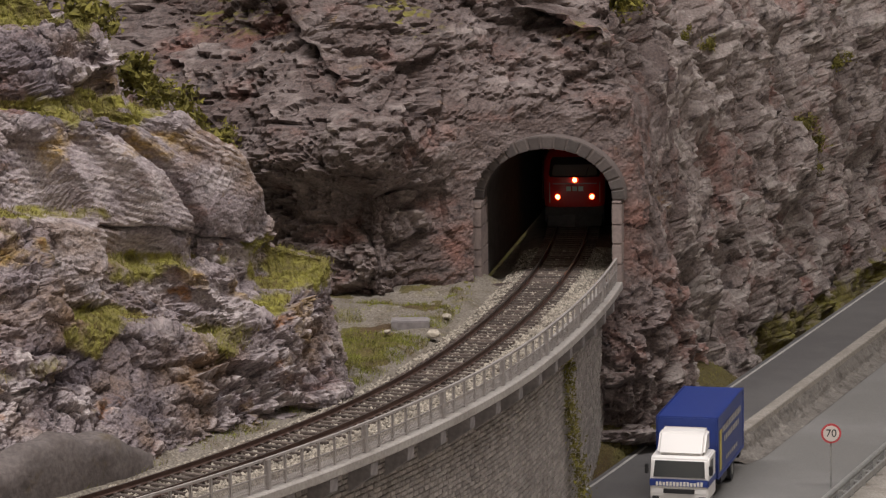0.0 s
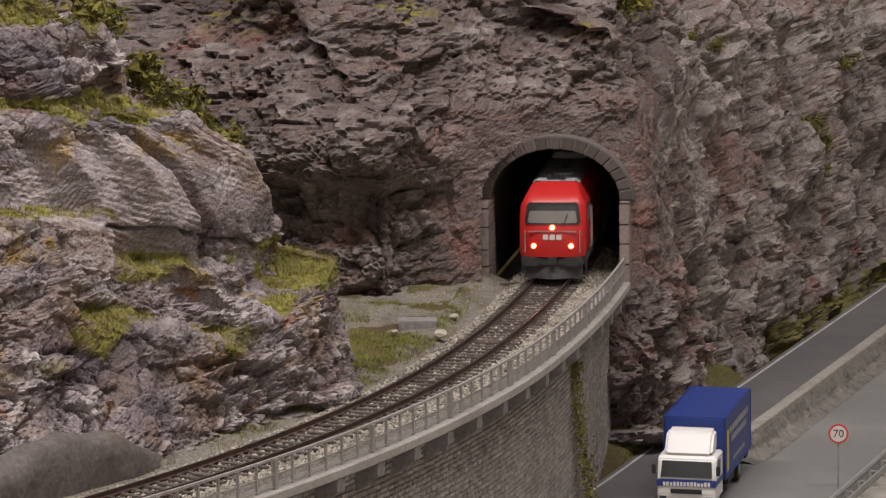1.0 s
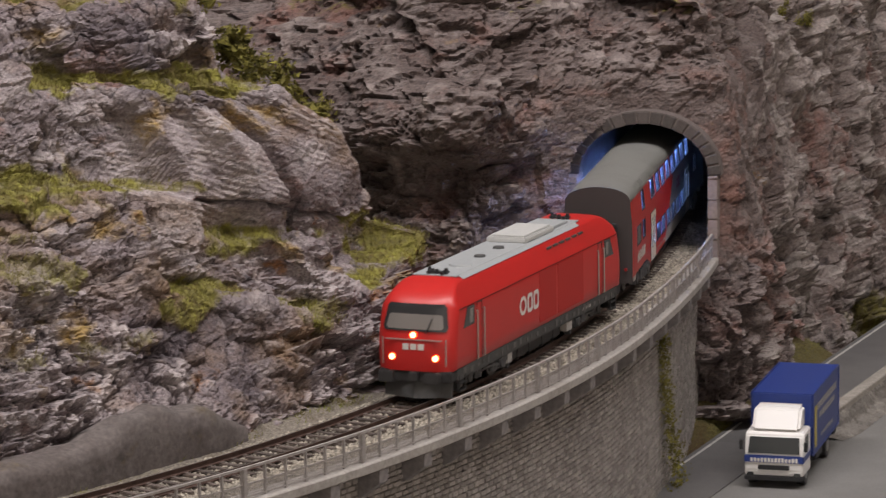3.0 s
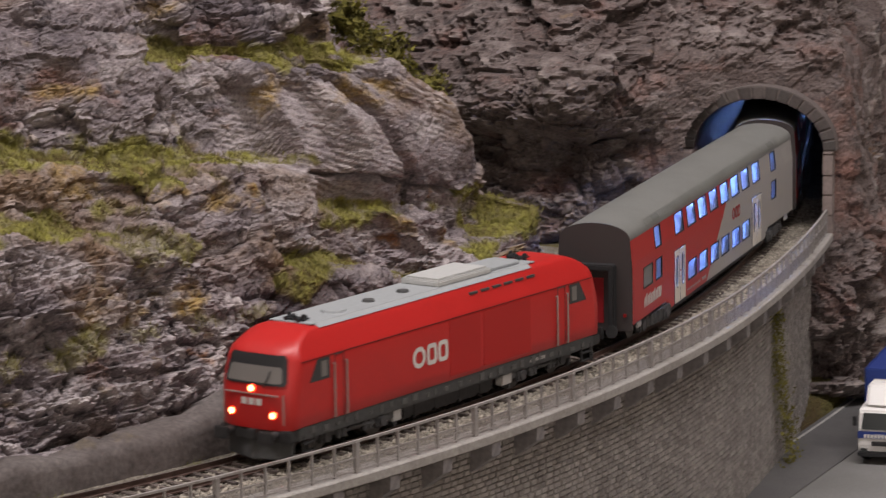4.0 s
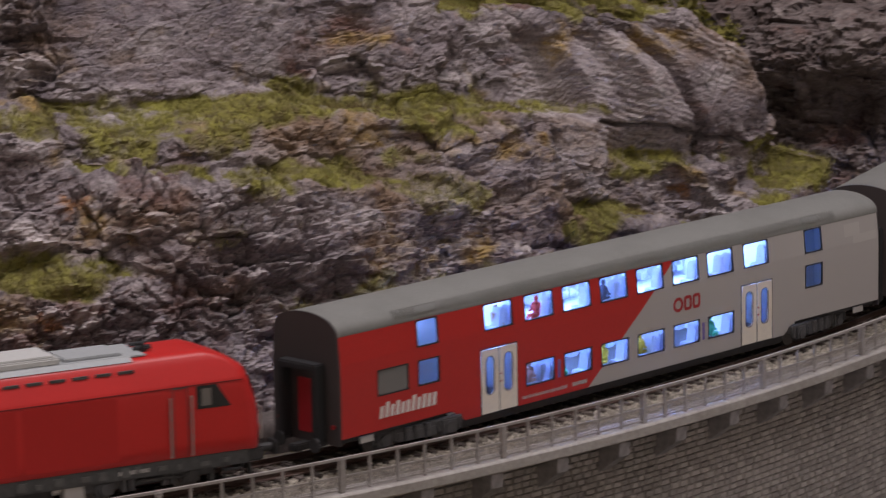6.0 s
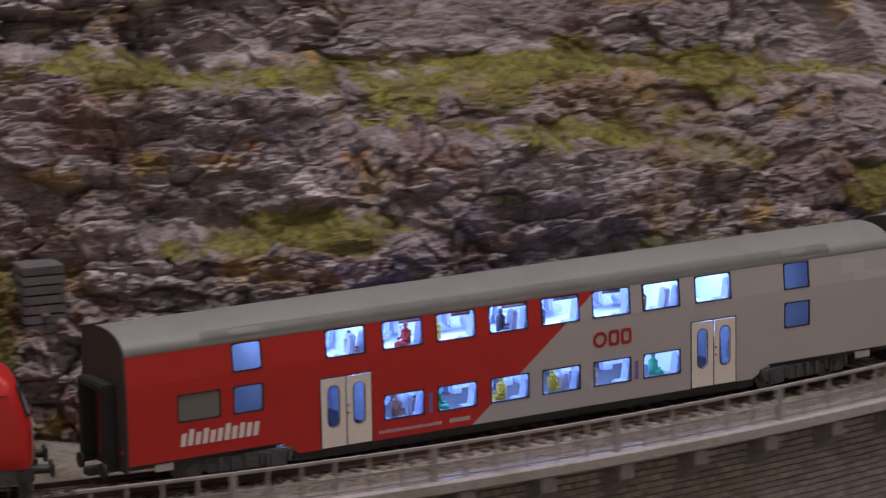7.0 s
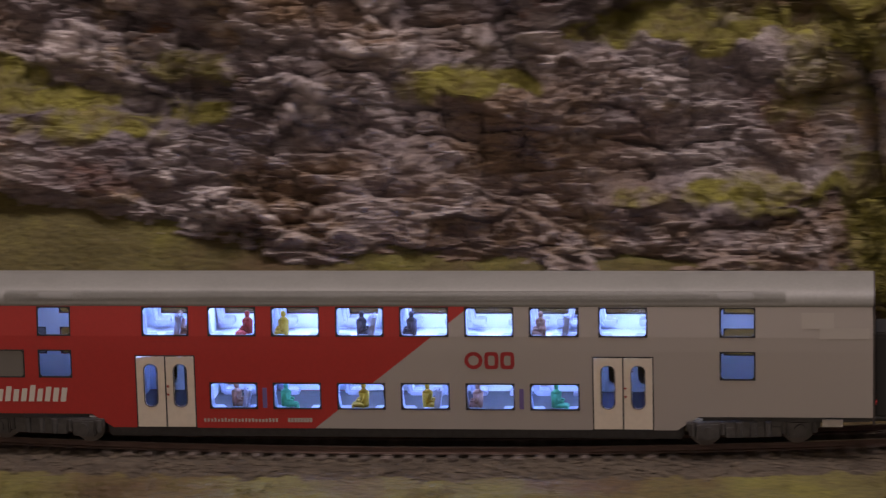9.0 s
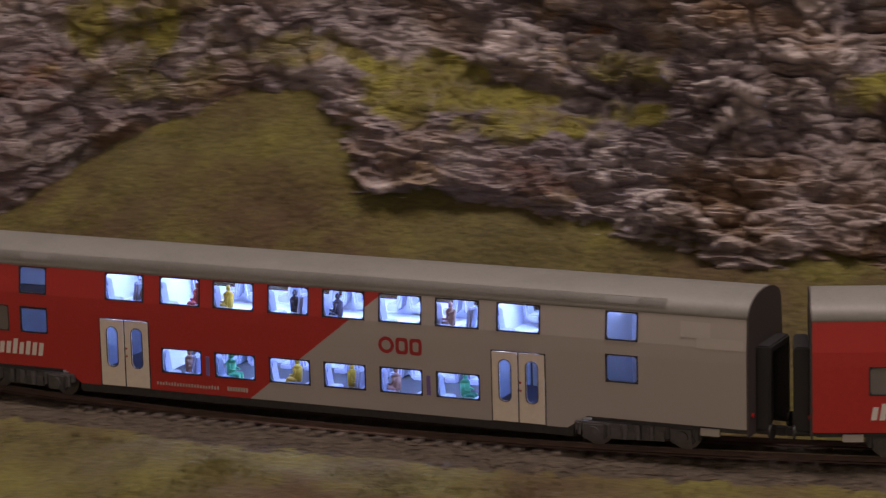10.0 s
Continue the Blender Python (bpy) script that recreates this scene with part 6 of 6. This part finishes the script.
        box(bm, min(s * 96, s * 104.6) * MM, max(s * 96, s * 104.6) * MM, -15.6 * MM, 15.6 * MM, 8.2 * MM, 12.7 * MM, 0.5 * MM)
        for y in (-10.0, 10.0):
            cyl(bm, (s * 104 * MM, y * MM, 11 * MM), (s * 110.5 * MM, y * MM, 11 * MM), 1.5 * MM, 12)
            box(bm, min(s * 109.8, s * 111.2) * MM, max(s * 109.8, s * 111.2) * MM, (y - 3.4) * MM, (y + 3.4) * MM, 8.7 * MM, 13.3 * MM, 0.4 * MM)
        box(bm, min(s * 103, s * 107) * MM, max(s * 103, s * 107) * MM, -2.2 * MM, 2.2 * MM, 8.6 * MM, 12.4 * MM, 0.4 * MM)
        part("buffer_beam", bm, UNDER, loco)
        bm = B()
        vs = [bm.verts.new((s * x * MM, y * MM, z * MM)) for x, y, z in ((101, -14.5, 1.6), (106.0, 0, 1.6), (101, 14.5, 1.6), (100, 14.5, 8.4), (104.5, 0, 8.4), (100, -14.5, 8.4))]
        bm.faces.new((vs[0], vs[1], vs[4], vs[5])), bm.faces.new((vs[1], vs[2], vs[3], vs[4]))
        ex = bmesh.ops.extrude_face_region(bm, geom=bm.faces[:])
        bmesh.ops.translate(bm, verts=[v for v in ex["geom"] if isinstance(v, bmesh.types.BMVert)], vec=(-s * 0.8 * MM, 0, 0))
        bmesh.ops.recalc_face_normals(bm, faces=bm.faces[:])
        part("snow_plough", bm, LOCO_FRAME, loco)
        for y in (-1, 1):
            bm = B()
            for z in (3.2, 6.4):
                box(bm, (s * 93 - 3.4) * MM, (s * 93 + 3.4) * MM, (y * 15.4 - 1.0) * MM, (y * 15.4 + 1.0) * MM, z * MM, (z + 0.6) * MM)
            for dx in (-3.2, 3.2):
                box(bm, (s * 93 + dx - 0.3) * MM, (s * 93 + dx + 0.3) * MM, (y * 15.8 - 0.3) * MM, (y * 15.8 + 0.3) * MM, 3.2 * MM, 10 * MM)
            part("cab_step", bm, UNDER, loco)
    # frame, tank and small gear
    bm = B()
    box(bm, -99 * MM, 99 * MM, -15.9 * MM, 15.9 * MM, 8.0 * MM, 13.1 * MM, 0.3 * MM)
    part("frame", bm, LOCO_FRAME, loco, "dark grey frame")
    bm = B()
    box(bm, -32 * MM, 30 * MM, -13.6 * MM, 13.6 * MM, 2.4 * MM, 8.8 * MM, 1.2 * MM)
    for x in (-24, -10, 6, 20):
        box(bm, (x - 0.3) * MM, (x + 0.3) * MM, -13.9 * MM, 13.9 * MM, 2.3 * MM, 8.8 * MM)
    part("fuel_tank", bm, UNDER, loco)
    for x0, x1 in ((33, 40), (-40, -34.5)):
        bm = B()
        box(bm, x0 * MM, x1 * MM, -15.4 * MM, -12 * MM, 3.8 * MM, 9.2 * MM, 0.3 * MM)
        part("equipment_box", bm, LETTER_GREY, loco, "pale grey equipment box")
    bm = B()
    rng = random.Random(5)
    for k in range(26):
        x = -92 + k * 7.2 + rng.uniform(-1.5, 1.5)
        box(bm, x * MM, (x + rng.uniform(0.8, 3.2)) * MM, -16.2 * MM, -15.8 * MM, rng.uniform(9.0, 10.0) * MM, rng.uniform(10.6, 12.2) * MM)
    part("frame_fitting", bm, BOGIE_PALE, loco)
    for s in (-1, 1):
        bm = B()
        for y in (-1, 1):
            box(bm, -25 * MM, 25 * MM, (y * 12.6 - 1.1) * MM, (y * 12.6 + 1.1) * MM, 5.2 * MM, 8.4 * MM, 0.3 * MM)
            for x in (-16, 16):
                box(bm, (x - 3.4) * MM, (x + 3.4) * MM, (y * 13.2 - 1.2) * MM, (y * 13.2 + 1.2) * MM, 3.4 * MM, 8.0 * MM, 0.5 * MM)
                cyl(bm, (x * MM, y * 13 * MM, 5.8 * MM), (x * MM, y * 15.2 * MM, 5.8 * MM), 2.0 * MM, 12)
            for x in (-9, -6, 6, 9):
                cyl(bm, (x * MM, y * 14 * MM, 4.2 * MM), (x * MM, y * 14 * MM, 9 * MM), 1.2 * MM, 10)
            cyl(bm, (-4 * MM, y * 14.6 * MM, 7 * MM), (11 * MM, y * 14.6 * MM, 6.2 * MM), 0.6 * MM, 8)
            for x in (-24.5, 24.5):
                box(bm, (x - 0.8) * MM, (x + 0.8) * MM, (y * 12 - 1.6) * MM, (y * 12 + 1.6) * MM, 1.8 * MM, 7 * MM, 0.2 * MM)
        box(bm, -6 * MM, 6 * MM, -12 * MM, 12 * MM, 5 * MM, 8.6 * MM)
        g = part("bogie", bm, BOGIE, loco)
        g.matrix_basis = pose(s * 0.062, 0, 0)
        for x in (-16, 16):
            wheelset(g, x, 5.9)
    logo(-28.5, 21.6, 8.2, 16.72, -1, LETTER, loco)
    logo(5.0, 21.6, 8.2, 16.72, 1, LETTER, loco)
    bm = B()
    lettering(bm, 52, 9.8, 10, 0.8, 1.3, 0.3, 0, 16.1, -1)
    part("number_line", bm, LETTER_GREY, loco)
    return loco


# ---- lorry, sign, figure ----
TRUCK_WHITE = material("truck_white", (0.74, 0.72, 0.70), 0.4)
TRUCK_BLUE = material("truck_blue", (0.022, 0.045, 0.21), 0.4, grain=(500, 0.06))
TRUCK_DARK = material("truck_dark", (0.02, 0.02, 0.022), 0.5)
TRUCK_YELLOW = material("truck_yellow", (0.55, 0.45, 0.10), 0.5)
TRUCK_GLASS = material("truck_glass", (0.045, 0.048, 0.048), 0.1)
SIGN_WHITE = material("sign_white", (0.62, 0.56, 0.52), 0.5)
SIGN_RED = material("sign_red", (0.45, 0.05, 0.06), 0.5)


def build_truck(m):
    """A lorry; x runs to its back, its front is at 0."""
    t = thing("box_lorry", "white cab model lorry with a blue box body", "lorry", m=m)
    w = 14.0
    side = [(0.6, 5.2), (0.0, 8), (0.2, 15.6), (2.6, 24.4), (4.0, 26.0), (20.0, 26.4), (20.6, 25.6), (20.6, 5.2)]
    bm = B()
    f = bm.faces.new([bm.verts.new((x * MM, -w * MM, z * MM)) for x, z in side])
    ex = bmesh.ops.extrude_face_region(bm, geom=[f])
    bmesh.ops.translate(bm, verts=[v for v in ex["geom"] if isinstance(v, bmesh.types.BMVert)], vec=(0, 2 * w * MM, 0))
    bmesh.ops.recalc_face_normals(bm, faces=bm.faces[:])
    bmesh.ops.bevel(bm, geom=bm.edges[:], offset=0.7 * MM, segments=2, affect="EDGES")
    cab = part("cab", bm, TRUCK_WHITE, t, "white cab")
    bm = B()
    box(bm, -0.35 * MM, 20.8 * MM, -14.2 * MM, 14.2 * MM, 11.6 * MM, 15.4 * MM, 0.5 * MM)
    part("stripe", bm, TRUCK_BLUE, cab, "blue band round the cab")
    bm = B()
    lettering(bm, -11.5, 12.3, 14, 1.15, 2.3, 0.5, 0, -0.5, 1, random.Random(2))
    bmesh.ops.transform(bm, matrix=Matrix(((0, 1, 0, 0), (1, 0, 0, 0), (0, 0, 1, 0), (0, 0, 0, 1))), verts=bm.verts)
    part("cab_lettering", bm, LETTER, cab)
    bm = B()
    vs = [bm.verts.new((x * MM, y * MM, z * MM)) for x, y, z in ((-0.15, -12.4, 16.4), (-0.15, 12.4, 16.4), (2.0, 11.8, 23.9), (2.0, -11.8, 23.9))]
    bm.faces.new(vs)
    ex = bmesh.ops.extrude_face_region(bm, geom=bm.faces[:])
    bmesh.ops.translate(bm, verts=[v for v in ex["geom"] if isinstance(v, bmesh.types.BMVert)], vec=(0.5 * MM, 0, 0))
    bmesh.ops.recalc_face_normals(bm, faces=bm.faces[:])
    part("windscreen", bm, TRUCK_GLASS, cab)
    for y in (-1, 1):
        bm = B()
        pts = [(4.2, 16.4), (13.5, 16.4), (13.5, 23.8), (6.2, 23.8)]
        f = bm.faces.new([bm.verts.new((x * MM, y * 14.15 * MM, z * MM)) for x, z in pts])
        ex = bmesh.ops.extrude_face_region(bm, geom=[f])
        bmesh.ops.translate(bm, verts=[v for v in ex["geom"] if isinstance(v, bmesh.types.BMVert)], vec=(0, -y * 0.3 * MM, 0))
        bmesh.ops.recalc_face_normals(bm, faces=bm.faces[:])
        part("side_window", bm, TRUCK_GLASS, cab)
        bm = B()
        box(bm, -1.2 * MM, 0.4 * MM, (y * 15.4 - 0.9) * MM, (y * 15.4 + 0.9) * MM, 18 * MM, 22.6 * MM, 0.3 * MM)
        part("mirror", bm, TRUCK_DARK, cab)
        bm = B()
        box(bm, -0.45 * MM, 0.3 * MM, (y * 11.2 - 1.6) * MM, (y * 11.2 + 1.6) * MM, 5.0 * MM, 7.2 * MM, 0.2 * MM)
        part("headlight", bm, TRUCK_GLASS, cab)
    bm = B()
    box(bm, -0.5 * MM, 0.4 * MM, -7.5 * MM, 7.5 * MM, 8.6 * MM, 10.8 * MM, 0.2 * MM)
    part("grille", bm, TRUCK_DARK, cab)
    bm = B()
    box(bm, -0.9 * MM, 2.0 * MM, -14.0 * MM, 14.0 * MM, 3.4 * MM, 5.6 * MM, 0.4 * MM)
    part("bumper", bm, TRUCK_DARK, cab)
    # air deflector
    bm = B()
    side = [(3.6, 26.2), (11.0, 36.2), (18.5, 36.8), (19.2, 36.0), (19.2, 26.4)]
    f = bm.faces.new([bm.verts.new((x * MM, -11.5 * MM, z * MM)) for x, z in side])
    ex = bmesh.ops.extrude_face_region(bm, geom=[f])
    bmesh.ops.translate(bm, verts=[v for v in ex["geom"] if isinstance(v, bmesh.types.BMVert)], vec=(0, 23 * MM, 0))
    bmesh.ops.recalc_face_normals(bm, faces=bm.faces[:])
    bmesh.ops.bevel(bm, geom=bm.edges[:], offset=1.4 * MM, segments=3, affect="EDGES")
    part("air_deflector", bm, TRUCK_WHITE, t, "white roof deflector")
    bm = B()
    box(bm, 22.5 * MM, 96 * MM, -14.8 * MM, 14.8 * MM, 11 * MM, 41 * MM, 0.5 * MM)
    body = part("box_body", bm, TRUCK_BLUE, t, "blue box body")
    bm = B()
    for y in (-14.9, 14.9):
        for z in (11.3, 40.6):
            box(bm, 22.3 * MM, 96.2 * MM, (y - 0.2) * MM, (y + 0.2) * MM, (z - 0.6) * MM, (z + 0.6) * MM)
        for x in (22.6, 95.8):
            box(bm, (x - 0.6) * MM, (x + 0.6) * MM, (y - 0.2) * MM, (y + 0.2) * MM, 11 * MM, 41 * MM)
    part("body_trim", bm, TRUCK_BLUE, body)
    for y in (-15.05, 15.05):
        bm = B()
        for k in range(3):
            x0, x1 = 34 + 5 * k, 88 - 5 * k
            n = 12 - 3 * k
            for i in range(n):
                a = x0 + (x1 - x0) * i / n
                z0 = (31, 26, 16)[k]
                vs = [bm.verts.new((x * MM, y * MM, z * MM)) for x, z in ((a, z0), (a + (x1 - x0) / n * 0.7, z0), (a + (x1 - x0) / n * 0.7, z0 + (3.4, 3.0, 2.0)[k]), (a, z0 + (3.4, 3.0, 2.0)[k]))]
                bm.faces.new(vs if y < 0 else vs[::-1])
        part("body_lettering", bm, LETTER_GREY, body)
        bm = B()
        vs = [bm.verts.new((x * MM, y * MM, z * MM)) for x, z in ((26, 14), (32, 14), (32, 34), (26, 34))]
        bm.faces.new(vs if y < 0 else vs[::-1])
        part("body_emblem", bm, TRUCK_YELLOW, body)
    bm = B()
    box(bm, 5 * MM, 94 * MM, -5 * MM, 5 * MM, 5.5 * MM, 9.5 * MM)
    box(bm, 90 * MM, 97 * MM, -13.5 * MM, 13.5 * MM, 6.5 * MM, 8.2 * MM, 0.2 * MM)
    box(bm, 38 * MM, 56 * MM, -13.5 * MM, -9 * MM, 5 * MM, 10 * MM, 0.4 * MM)
    part("chassis", bm, TRUCK_DARK, t)
    for x in (10.5, 70.0):
        for y in (-1, 1):
            bm = B()
            wd = 2.0 if x < 20 else 3.6
            cyl(bm, (x * MM, y * 13.6 * MM, 5.5 * MM), (x * MM, y * (13.6 - 2 * wd) * MM, 5.5 * MM), 5.5 * MM, 24)
            tyre = part("wheel", bm, TRUCK_DARK, t)
            bm = B()
            cyl(bm, (x * MM, y * 13.4 * MM, 5.5 * MM), (x * MM, y * 13.8 * MM, 5.5 * MM), 2.8 * MM, 14)
            part("hub", bm, STEEL, tyre)
    return t


def text_mesh(word, size):
    cu = bpy.data.curves.new("text", "FONT")
    cu.body, cu.size, cu.align_x, cu.align_y, cu.extrude = word, size, "CENTER", "CENTER", 0.0
    ob = bpy.data.objects.new("text", cu)
    scene.collection.objects.link(ob)
    dep = bpy.context.evaluated_depsgraph_get()
    me = bpy.data.meshes.new_from_object(ob.evaluated_get(dep))
    bpy.data.objects.remove(ob)
    return me


def build_sign(m):
    s = thing("speed_sign", "round speed limit sign with a red rim on a thin post", "road sign", m=m)
    bm = B()
    cyl(bm, (0, 0, 0), (0, 0, 0.030), 0.45 * MM, 8)
    part("post", bm, STEEL, s)
    bm = B()
    cyl(bm, (0, -0.9 * MM, 0.027), (0, -0.4 * MM, 0.027), 4.9 * MM, 32)
    disc = part("disc", bm, SIGN_RED, s, "red-rimmed disc")
    bm = B()
    cyl(bm, (0, -1.05 * MM, 0.027), (0, -0.8 * MM, 0.027), 3.9 * MM, 32)
    part("face", bm, SIGN_WHITE, disc)
    me = text_mesh("70", 5.4 * MM)
    part("number", me, TRUCK_DARK, disc, "", pose(0, -1.12 * MM, 0.027, 90, 0, 0))
    return s


def build_figure(m):
    bm = B()
    for y in (-1.1, 1.1):
        cyl(bm, (0, y * MM, 0), (0, y * 0.9 * MM, 9 * MM), 0.9 * MM, 8)
    bmesh.ops.create_uvsphere(bm, u_segments=10, v_segments=8, radius=1.0 * MM, matrix=Matrix.Translation((0, 0, 12.4 * MM)) @ Matrix.Diagonal((1.6, 2.4, 4.0, 1)))
    bmesh.ops.create_uvsphere(bm, u_segments=10, v_segments=8, radius=1.35 * MM, matrix=Matrix.Translation((0, 0, 17.6 * MM)))
    ob = part("figurine", bm, TRUCK_DARK, None, "", m)
    return tagged(ob, "small dark plain figurine standing below the rock", "figurine")


coach_front = build_coach()
coach_rear = copy_thing(coach_front, pose(0, 0, 0))
loco = build_loco()
build_truck(pose(0.2365, 1.5849, -0.0956, 0, 0, 71))
build_sign(pose(0.3169, 1.6233, -0.0956, 0, 0, -8))
build_figure(pose(0.2645, 1.763, -0.0795, 0, 0, 0))


def motions():
    times = [k * 0.5 for k in range(21)]
    for ob, behind, half in ((coach_front, 0.0, 0.112), (coach_rear, 0.3165, 0.112), (loco, -0.280, 0.062)):
        rows = [(t, vehicle_pose(coach_at(t, behind), half)) for t in times]
        walk(ob, rows)
        bogies = sorted([c for c in ob.children if c.name.startswith("bogie")], key=lambda c: c.matrix_basis.translation.x)
        for bogie, side in zip(bogies, (-1, 1)):
            turned = []
            for t, m in rows:
                s = coach_at(t, behind) + side * half
                a = line_point(s)[1] - math.atan2(m[1][0], m[0][0])
                turned.append((t, pose(side * half, 0, 0, 0, 0, math.degrees(a))))
            walk(bogie, turned)


motions()
